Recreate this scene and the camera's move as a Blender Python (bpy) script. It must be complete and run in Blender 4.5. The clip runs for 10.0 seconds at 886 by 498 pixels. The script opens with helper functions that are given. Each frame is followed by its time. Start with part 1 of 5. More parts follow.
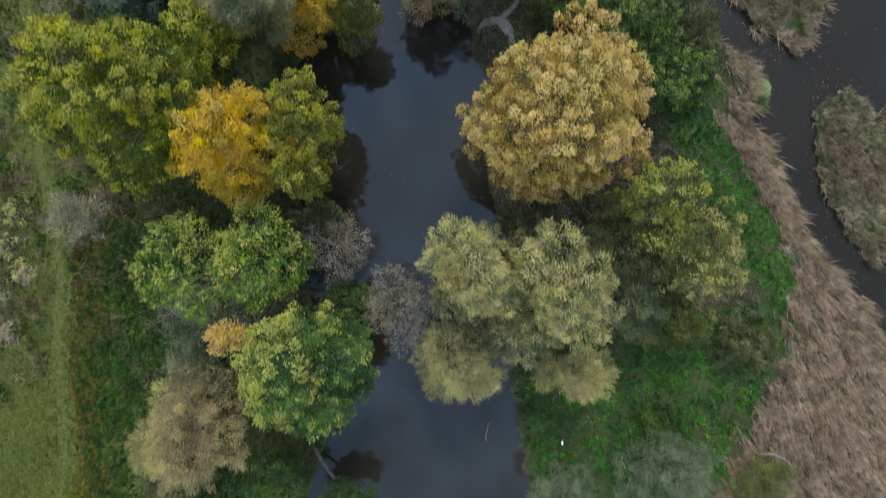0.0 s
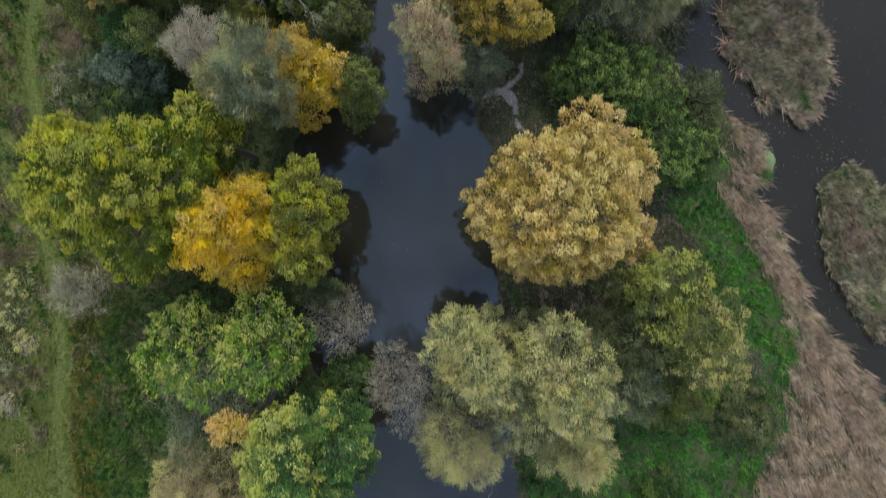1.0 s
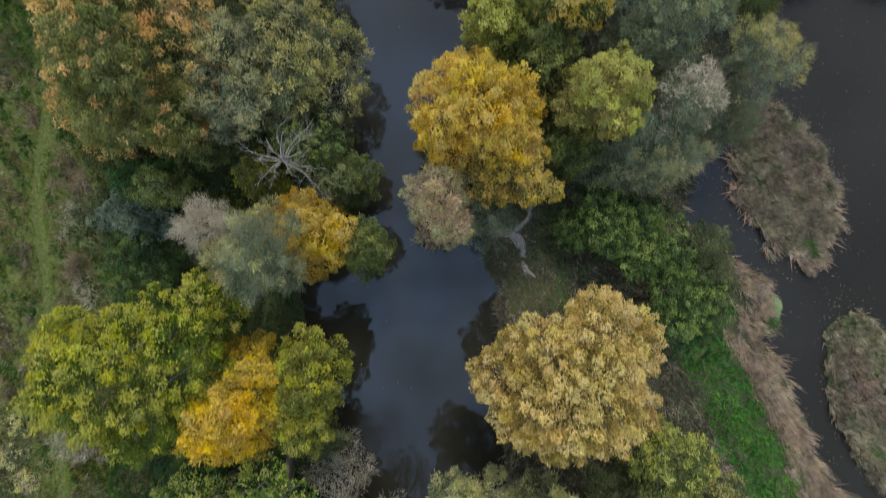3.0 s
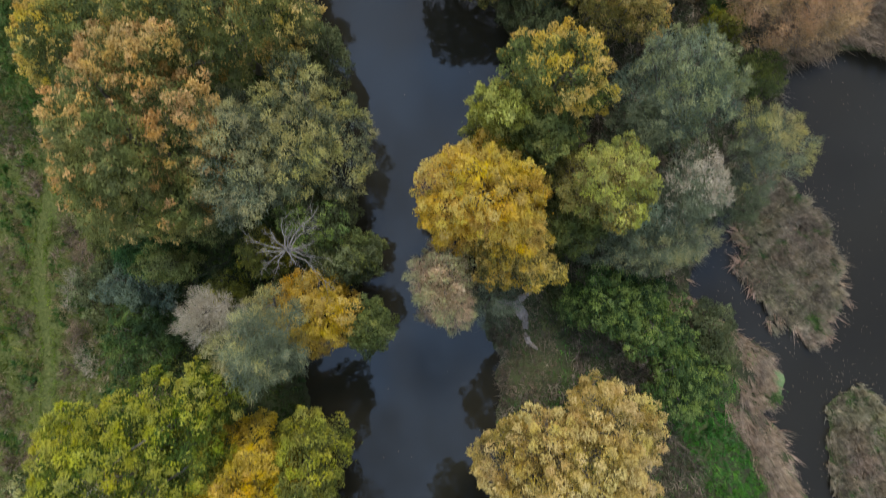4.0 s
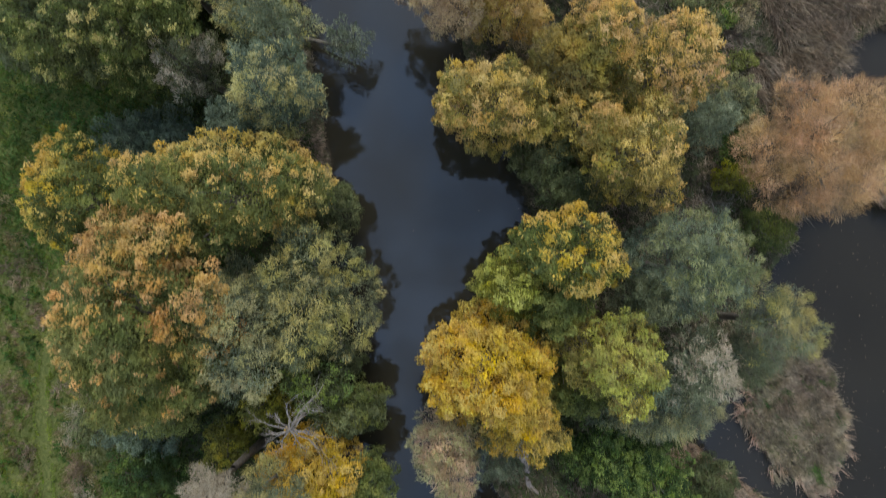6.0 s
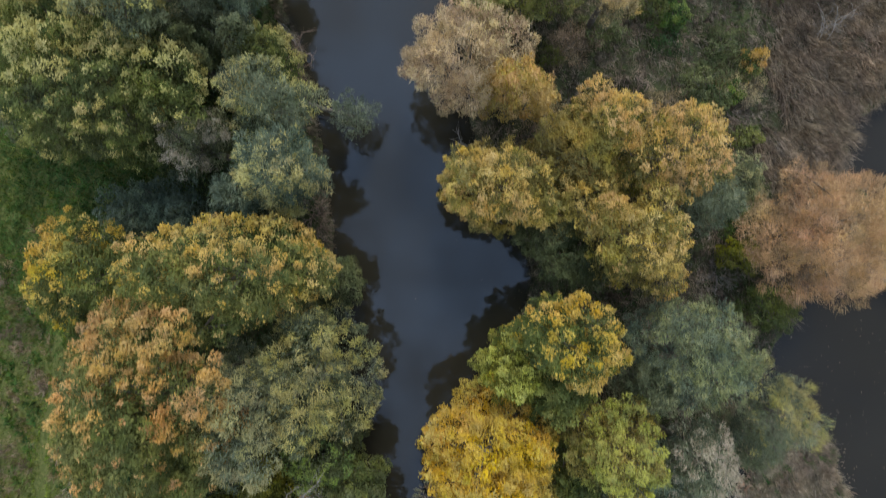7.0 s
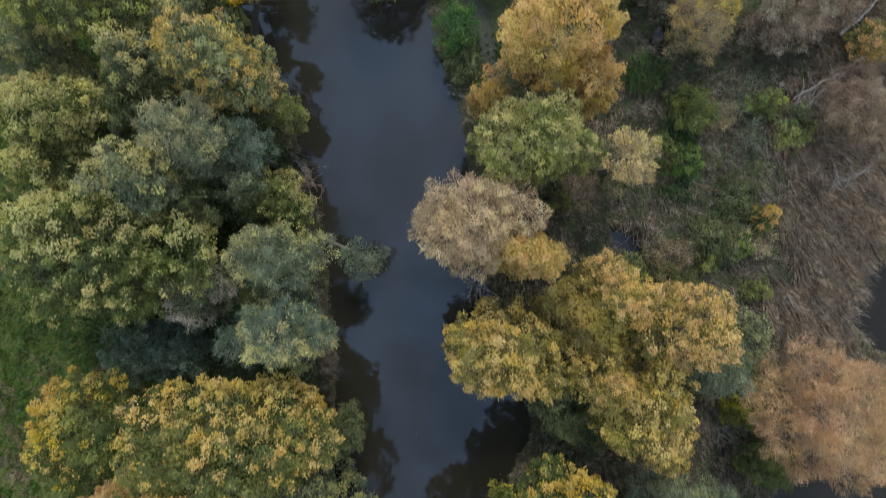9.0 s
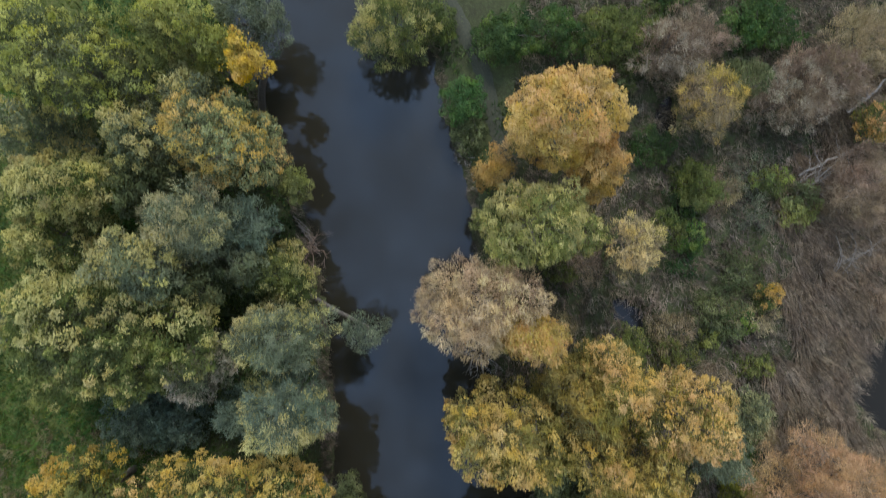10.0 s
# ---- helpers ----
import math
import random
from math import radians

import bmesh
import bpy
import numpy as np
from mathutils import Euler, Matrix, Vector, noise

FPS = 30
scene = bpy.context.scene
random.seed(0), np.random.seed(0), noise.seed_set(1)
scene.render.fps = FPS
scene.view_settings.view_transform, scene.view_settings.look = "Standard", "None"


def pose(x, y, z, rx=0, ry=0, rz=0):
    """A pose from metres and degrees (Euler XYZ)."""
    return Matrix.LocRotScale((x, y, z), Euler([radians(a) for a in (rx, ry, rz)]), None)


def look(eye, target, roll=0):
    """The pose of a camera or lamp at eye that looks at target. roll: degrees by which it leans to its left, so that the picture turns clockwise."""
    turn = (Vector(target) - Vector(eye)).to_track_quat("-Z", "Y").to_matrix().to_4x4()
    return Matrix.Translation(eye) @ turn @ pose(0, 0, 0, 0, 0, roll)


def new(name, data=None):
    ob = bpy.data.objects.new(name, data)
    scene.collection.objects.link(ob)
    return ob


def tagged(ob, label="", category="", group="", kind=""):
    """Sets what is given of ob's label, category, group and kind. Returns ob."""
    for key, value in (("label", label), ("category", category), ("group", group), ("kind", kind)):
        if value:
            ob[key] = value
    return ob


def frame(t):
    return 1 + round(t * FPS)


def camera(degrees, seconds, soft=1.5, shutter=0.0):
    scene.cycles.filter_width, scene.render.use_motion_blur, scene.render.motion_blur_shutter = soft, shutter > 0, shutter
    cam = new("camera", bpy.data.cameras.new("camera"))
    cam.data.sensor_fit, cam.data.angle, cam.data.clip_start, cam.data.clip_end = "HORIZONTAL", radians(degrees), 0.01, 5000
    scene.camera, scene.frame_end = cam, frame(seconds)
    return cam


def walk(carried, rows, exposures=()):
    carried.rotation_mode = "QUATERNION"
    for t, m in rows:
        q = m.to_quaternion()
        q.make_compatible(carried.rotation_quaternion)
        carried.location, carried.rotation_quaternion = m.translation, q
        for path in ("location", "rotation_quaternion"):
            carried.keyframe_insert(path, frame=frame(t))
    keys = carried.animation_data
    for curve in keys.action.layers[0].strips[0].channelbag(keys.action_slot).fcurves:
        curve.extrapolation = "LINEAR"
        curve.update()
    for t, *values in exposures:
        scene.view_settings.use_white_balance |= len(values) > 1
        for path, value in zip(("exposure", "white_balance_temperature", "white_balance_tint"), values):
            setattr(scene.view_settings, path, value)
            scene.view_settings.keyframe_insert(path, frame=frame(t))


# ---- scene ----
cam = camera(72.0, 10.0, soft=1.05, shutter=0.8)
EYE = 40.0
# seconds, x, y, degrees ahead of straight down, sideways lean, turn
ROWS = [
    (0.0, -0.026, -22.602, 0.638, -0.413, -3.547),
    (0.5, 0.046, -20.338, 0.667, -0.391, -3.292),
    (1.0, 0.104, -18.074, 0.694, -0.370, -3.014),
    (1.5, 0.147, -15.810, 0.719, -0.350, -2.713),
    (2.0, 0.175, -13.547, 0.741, -0.330, -2.390),
    (2.5, 0.187, -11.284, 0.761, -0.312, -2.044),
    (3.0, 0.183, -9.023, 0.779, -0.293, -1.677),
    (3.5, 0.163, -6.764, 0.794, -0.276, -1.289),
    (4.0, 0.126, -4.506, 0.807, -0.259, -0.879),
    (4.5, 0.072, -2.252, 0.818, -0.243, -0.450),
    (5.0, 0.000, 0.000, 0.827, -0.228, 0.000),
    (5.5, -0.090, 2.248, 0.833, -0.213, 0.469),
    (6.0, -0.200, 4.493, 0.837, -0.199, 0.958),
    (6.5, -0.328, 6.733, 0.838, -0.186, 1.466),
    (7.0, -0.476, 8.968, 0.838, -0.173, 1.992),
    (7.5, -0.644, 11.198, 0.835, -0.161, 2.536),
    (8.0, -0.833, 13.422, 0.829, -0.150, 3.097),
    (8.5, -1.042, 15.641, 0.822, -0.139, 3.676),
    (9.0, -1.273, 17.853, 0.812, -0.130, 4.272),
    (9.5, -1.527, 20.058, 0.800, -0.120, 4.884),
    (10.0, -1.802, 22.256, 0.785, -0.112, 5.512),
]
walk(cam, [(t, pose(x, y, EYE, 0, 0, turn) @ pose(0, 0, 0, ahead) @ pose(0, 0, 0, 0, lean)) for t, x, y, ahead, lean, turn in ROWS],
     exposures=[(0.0, 0.12, 6380, 8.5), (2.0, 0.12, 6400, 8.5), (5.0, 0.14, 6520, 10.5), (9.0, 0.12, 6230, 9.8), (10.0, 0.12, 6180, 9.6)])

# ---- sky, sun, exposure ----
SUN_HEIGHT, SUN_TURN = 54.0, 8.0
world = bpy.data.worlds.new("sky")
scene.world = world
world.use_nodes = True
wn, wl = world.node_tree.nodes, world.node_tree.links
wn.clear()
w_out = wn.new("ShaderNodeOutputWorld")
w_bg = wn.new("ShaderNodeBackground")
w_sky = wn.new("ShaderNodeTexSky")
w_sky.sky_type = "NISHITA"
w_sky.sun_disc = False
w_sky.sun_elevation = radians(SUN_HEIGHT)
w_sky.sun_rotation = radians(SUN_TURN)
w_sky.air_density, w_sky.dust_density, w_sky.ozone_density = 1.0, 2.0, 1.0
w_map = wn.new("ShaderNodeTexCoord")
w_noise = wn.new("ShaderNodeTexNoise")
w_noise.inputs["Scale"].default_value = 5.5
w_noise.inputs["Detail"].default_value = 6.0
w_noise.inputs["Roughness"].default_value = 0.55
w_ramp = wn.new("ShaderNodeMapRange")
w_ramp.inputs["From Min"].default_value, w_ramp.inputs["From Max"].default_value = 0.38, 0.66
w_ramp.inputs["To Min"].default_value, w_ramp.inputs["To Max"].default_value = 0.35, 0.95
w_split = wn.new("ShaderNodeSeparateXYZ")
wl.new(w_map.outputs["Generated"], w_split.inputs["Vector"])
w_thin = wn.new("ShaderNodeMapRange")
w_thin.inputs["From Min"].default_value, w_thin.inputs["From Max"].default_value = 0.12, 0.55
w_thin.inputs["To Min"].default_value, w_thin.inputs["To Max"].default_value = 1.0, 0.2
wl.new(w_split.outputs["X"], w_thin.inputs["Value"])
w_cover = wn.new("ShaderNodeMath")
w_cover.operation = "MULTIPLY"
wl.new(w_ramp.outputs["Result"], w_cover.inputs[0])
wl.new(w_thin.outputs["Result"], w_cover.inputs[1])
w_mix = wn.new("ShaderNodeMix")
w_mix.data_type = "RGBA"
w_rise = wn.new("ShaderNodeMapRange")
w_rise.inputs["From Min"].default_value, w_rise.inputs["From Max"].default_value = 0.5, 0.95
wl.new(w_split.outputs["Z"], w_rise.inputs["Value"])
w_cloud = wn.new("ShaderNodeMix")
w_cloud.data_type = "RGBA"
w_cloud.inputs["A"].default_value = (15.8, 16.6, 16.4, 1)
w_cloud.inputs["B"].default_value = (9.2, 14.0, 23.0, 1)
wl.new(w_rise.outputs["Result"], w_cloud.inputs["Factor"])
wl.new(w_cloud.outputs["Result"], w_mix.inputs["B"])
wl.new(w_map.outputs["Generated"], w_noise.inputs["Vector"])
wl.new(w_noise.outputs["Fac"], w_ramp.inputs["Value"])
wl.new(w_cover.outputs[0], w_mix.inputs["Factor"])
wl.new(w_sky.outputs["Color"], w_mix.inputs["A"])
wl.new(w_mix.outputs["Result"], w_bg.inputs["Color"])
w_bg.inputs["Strength"].default_value = 0.15
wl.new(w_bg.outputs["Background"], w_out.inputs["Surface"])

sun = new("sun", bpy.data.lights.new("sun", "SUN"))
sun.data.energy = 2.55
sun.data.angle = radians(14)
sun.data.color = (0.99, 0.985, 0.975)
sun_from = Vector((math.sin(radians(SUN_TURN)) * math.cos(radians(SUN_HEIGHT)), math.cos(radians(SUN_TURN)) * math.cos(radians(SUN_HEIGHT)), math.sin(radians(SUN_HEIGHT))))
sun.matrix_world = look(sun_from * 200, (0, 0, 0))


# ---- materials ----
def material(name):
    m = bpy.data.materials.new(name)
    m.use_nodes = True
    return m, m.node_tree.nodes, m.node_tree.links, m.node_tree.nodes["Principled BSDF"]


def ramp(nodes, stops):
    r = nodes.new("ShaderNodeValToRGB")
    e = r.color_ramp.elements
    e[0].position, e[0].color = stops[0][0], (*stops[0][1], 1)
    e[1].position, e[1].color = stops[-1][0], (*stops[-1][1], 1)
    for p, c in stops[1:-1]:
        k = e.new(p)
        k.color = (*c, 1)
    return r


def leaf_material(name, dark, mid, light, patch=0.7, through_light=0.25, grain=0.32, turned=(0, 0, 0), turned_at=0.0, hue_drift=0.024):
    """Foliage whose hue drifts over the crown in patches, from leaf to leaf, and towards the side that has turned first."""
    m, n, l, b = material(name)
    tc = n.new("ShaderNodeTexCoord")
    info = n.new("ShaderNodeObjectInfo")
    shift = n.new("ShaderNodeVectorMath")
    shift.operation = "MULTIPLY_ADD"
    shift.inputs[1].default_value = (1, 1, 1)
    sc = n.new("ShaderNodeVectorMath")
    sc.operation = "SCALE"
    sc.inputs[0].default_value = (37, 91, 53)
    l.new(info.outputs["Random"], sc.inputs["Scale"])
    l.new(tc.outputs["Object"], shift.inputs[0])
    l.new(sc.outputs[0], shift.inputs[2])
    big = n.new("ShaderNodeTexNoise")
    big.inputs["Scale"].default_value = patch
    big.inputs["Detail"].default_value = 3
    big.inputs["Roughness"].default_value = 0.65
    l.new(shift.outputs[0], big.inputs["Vector"])
    geo = n.new("ShaderNodeNewGeometry")
    mul = n.new("ShaderNodeMath")
    mul.operation = "MULTIPLY_ADD"
    mul.inputs[1].default_value = grain
    shoots = n.new("ShaderNodeTexNoise")
    shoots.inputs["Scale"].default_value = 3.2
    shoots.inputs["Detail"].default_value = 1.0
    l.new(shift.outputs[0], shoots.inputs["Vector"])
    sprigs = n.new("ShaderNodeMapRange")
    sprigs.inputs["From Min"].default_value, sprigs.inputs["From Max"].default_value = 0.3, 0.7
    sprigs.inputs["To Max"].default_value = 0.55
    l.new(shoots.outputs["Fac"], sprigs.inputs["Value"])
    leaf_and_sprig = n.new("ShaderNodeMath")
    leaf_and_sprig.operation = "MULTIPLY_ADD"
    leaf_and_sprig.inputs[1].default_value = 0.3
    l.new(geo.outputs["Random Per Island"], leaf_and_sprig.inputs[0])
    l.new(sprigs.outputs["Result"], leaf_and_sprig.inputs[2])
    l.new(leaf_and_sprig.outputs[0], mul.inputs[0])
    spread = n.new("ShaderNodeMapRange")
    spread.inputs["From Min"].default_value, spread.inputs["From Max"].default_value = 0.3, 0.7
    spread.inputs["To Min"].default_value, spread.inputs["To Max"].default_value = -0.15, 1.15 - grain
    spread.clamp = False
    l.new(big.outputs["Fac"], spread.inputs["Value"])
    side = n.new("ShaderNodeVectorMath")
    side.operation = "DOT_PRODUCT"
    side.inputs[1].default_value = turned
    l.new(tc.outputs["Object"], side.inputs[0])
    more = n.new("ShaderNodeMath")
    more.operation = "ADD"
    more.inputs[1].default_value = -turned_at
    l.new(side.outputs["Value"], more.inputs[0])
    both = n.new("ShaderNodeMath")
    both.operation = "ADD"
    l.new(spread.outputs["Result"], both.inputs[0])
    l.new(more.outputs[0], both.inputs[1])
    l.new(both.outputs[0], mul.inputs[2])
    r = ramp(n, [(0.0, dark), (0.5, mid), (1.0, light)])
    l.new(mul.outputs[0], r.inputs["Fac"])
    # whole boughs are greener or more turned than their neighbours
    drift = n.new("ShaderNodeTexNoise")
    drift.inputs["Scale"].default_value = 0.33
    drift.inputs["Detail"].default_value = 2
    l.new(shift.outputs[0], drift.inputs["Vector"])
    hue = n.new("ShaderNodeMapRange")
    hue.inputs["From Min"].default_value, hue.inputs["From Max"].default_value = 0.3, 0.7
    hue.inputs["To Min"].default_value, hue.inputs["To Max"].default_value = 0.5 - hue_drift * 0.7, 0.5 + hue_drift * 0.6
    l.new(drift.outputs["Fac"], hue.inputs["Value"])
    sat = n.new("ShaderNodeMapRange")
    sat.inputs["From Min"].default_value, sat.inputs["From Max"].default_value = 0.35, 0.65
    sat.inputs["To Min"].default_value, sat.inputs["To Max"].default_value = 0.89, 1.13
    l.new(big.outputs["Color"], sat.inputs["Value"])
    hsv = n.new("ShaderNodeHueSaturation")
    l.new(hue.outputs["Result"], hsv.inputs["Hue"])
    l.new(sat.outputs["Result"], hsv.inputs["Saturation"])
    l.new(r.outputs["Color"], hsv.inputs["Color"])
    r = hsv
    l.new(r.outputs["Color"], b.inputs["Base Color"])
    b.inputs["Roughness"].default_value = 0.75
    b.inputs["Specular IOR Level"].default_value = 0.12
    tr = n.new("ShaderNodeBsdfTranslucent")
    l.new(r.outputs["Color"], tr.inputs["Color"])
    mix = n.new("ShaderNodeMixShader")
    mix.inputs["Fac"].default_value = through_light
    l.new(b.outputs["BSDF"], mix.inputs[1])
    l.new(tr.outputs["BSDF"], mix.inputs[2])
    l.new(mix.outputs["Shader"], n["Material Output"].inputs["Surface"])
    return m


def bark_material(name, a, c):
    m, n, l, b = material(name)
    tc = n.new("ShaderNodeTexCoord")
    t = n.new("ShaderNodeTexNoise")
    t.inputs["Scale"].default_value = 9
    t.inputs["Detail"].default_value = 5
    l.new(tc.outputs["Object"], t.inputs["Vector"])
    r = ramp(n, [(0.3, a), (0.7, c)])
    l.new(t.outputs["Fac"], r.inputs["Fac"])
    l.new(r.outputs["Color"], b.inputs["Base Color"])
    bump = n.new("ShaderNodeBump")
    bump.inputs["Strength"].default_value = 0.5
    bump.inputs["Distance"].default_value = 0.03
    l.new(t.outputs["Fac"], bump.inputs["Height"])
    l.new(bump.outputs["Normal"], b.inputs["Normal"])
    b.inputs["Roughness"].default_value = 0.9
    return m


def water_material(name, body, body_far, ripple):
    """A mirror-like sheet of water over its own silty colour."""
    m, n, l, b = material(name)
    tc = n.new("ShaderNodeTexCoord")
    t = n.new("ShaderNodeTexNoise")
    t.inputs["Scale"].default_value = 0.12
    t.inputs["Detail"].default_value = 3
    l.new(tc.outputs["Object"], t.inputs["Vector"])
    r = ramp(n, [(0.35, body), (0.65, body_far)])
    l.new(t.outputs["Fac"], r.inputs["Fac"])
    l.new(r.outputs["Color"], b.inputs["Base Color"])
    b.inputs["Roughness"].default_value = 0.03
    b.inputs["IOR"].default_value = 1.333
    w = n.new("ShaderNodeTexNoise")
    w.inputs["Scale"].default_value = 1.1
    w.inputs["Detail"].default_value = 4
    l.new(tc.outputs["Object"], w.inputs["Vector"])
    bump = n.new("ShaderNodeBump")
    bump.inputs["Strength"].default_value = ripple
    bump.inputs["Distance"].default_value = 0.02
    l.new(w.outputs["Fac"], bump.inputs["Height"])
    l.new(bump.outputs["Normal"], b.inputs["Normal"])
    return m


def ground_material(name):
    m, n, l, b = material(name)
    tc = n.new("ShaderNodeTexCoord")
    big = n.new("ShaderNodeTexNoise")
    big.inputs["Scale"].default_value = 0.22
    big.inputs["Detail"].default_value = 6
    big.inputs["Roughness"].default_value = 0.65
    fine = n.new("ShaderNodeTexNoise")
    fine.inputs["Scale"].default_value = 5.5
    fine.inputs["Detail"].default_value = 5
    fine.inputs["Roughness"].default_value = 0.7
    for k in (big, fine):
        l.new(tc.outputs["Object"], k.inputs["Vector"])
    r1 = ramp(n, [(0.32, (0.028, 0.025, 0.016)), (0.5, (0.04, 0.045, 0.018)), (0.68, (0.075, 0.085, 0.026))])
    r2 = ramp(n, [(0.3, (0.03, 0.025, 0.018)), (0.55, (0.06, 0.07, 0.026)), (0.75, (0.13, 0.12, 0.06))])
    l.new(big.outputs["Fac"], r1.inputs["Fac"])
    l.new(fine.outputs["Fac"], r2.inputs["Fac"])
    mix = n.new("ShaderNodeMix")
    mix.data_type = "RGBA"
    mix.inputs["Factor"].default_value = 0.45
    l.new(r1.outputs["Color"], mix.inputs["A"])
    l.new(r2.outputs["Color"], mix.inputs["B"])
    # the open meadow is turfed, the wood and the marsh are not
    xyz = n.new("ShaderNodeSeparateXYZ")
    l.new(tc.outputs["Object"], xyz.inputs["Vector"])
    west = n.new("ShaderNodeMapRange")
    west.inputs["From Min"].default_value, west.inputs["From Max"].default_value = -16.0, -20.0
    l.new(xyz.outputs["X"], west.inputs["Value"])
    r3 = ramp(n, [(0.3, (0.036, 0.045, 0.012)), (0.5, (0.07, 0.08, 0.02)), (0.7, (0.135, 0.122, 0.043))])
    l.new(fine.outputs["Fac"], r3.inputs["Fac"])
    turf = n.new("ShaderNodeMix")
    turf.data_type = "RGBA"
    l.new(west.outputs["Result"], turf.inputs["Factor"])
    l.new(mix.outputs["Result"], turf.inputs["A"])
    l.new(r3.outputs["Color"], turf.inputs["B"])
    l.new(turf.outputs["Result"], b.inputs["Base Color"])
    bump = n.new("ShaderNodeBump")
    bump.inputs["Strength"].default_value = 0.8
    bump.inputs["Distance"].default_value = 0.12
    l.new(fine.outputs["Fac"], bump.inputs["Height"])
    l.new(bump.outputs["Normal"], b.inputs["Normal"])
    b.inputs["Roughness"].default_value = 0.95
    b.inputs["Specular IOR Level"].default_value = 0.1
    return m


GROUND = ground_material("soil_and_turf")
RIVER = water_material("river_water", (0.014, 0.0125, 0.008), (0.017, 0.015, 0.0095), 0.03)
POND = water_material("pond_water", (0.013, 0.011, 0.0072), (0.016, 0.0135, 0.0085), 0.03)
DUCKWEED = leaf_material("duckweed", (0.08, 0.12, 0.045), (0.115, 0.16, 0.06), (0.17, 0.21, 0.09), patch=2.0, through_light=0.0)
TRODDEN = bark_material("trodden_earth", (0.02, 0.023, 0.010), (0.045, 0.043, 0.022))
WHITE_PLASTIC = bark_material("scuffed_white_plastic", (0.70, 0.72, 0.74), (0.82, 0.83, 0.84))
BARK = bark_material("bark", (0.05, 0.04, 0.03), (0.14, 0.12, 0.09))
PALE_BARK = bark_material("weathered_wood", (0.16, 0.14, 0.115), (0.34, 0.30, 0.255))
BARE_EARTH = bark_material("pale_bare_earth", (0.14, 0.11, 0.088), (0.31, 0.25, 0.205))
TWIG = bark_material("twigs", (0.11, 0.092, 0.072), (0.24, 0.205, 0.165))
PINK_TWIG = bark_material("reddish_twigs", (0.16, 0.11, 0.08), (0.30, 0.21, 0.15))

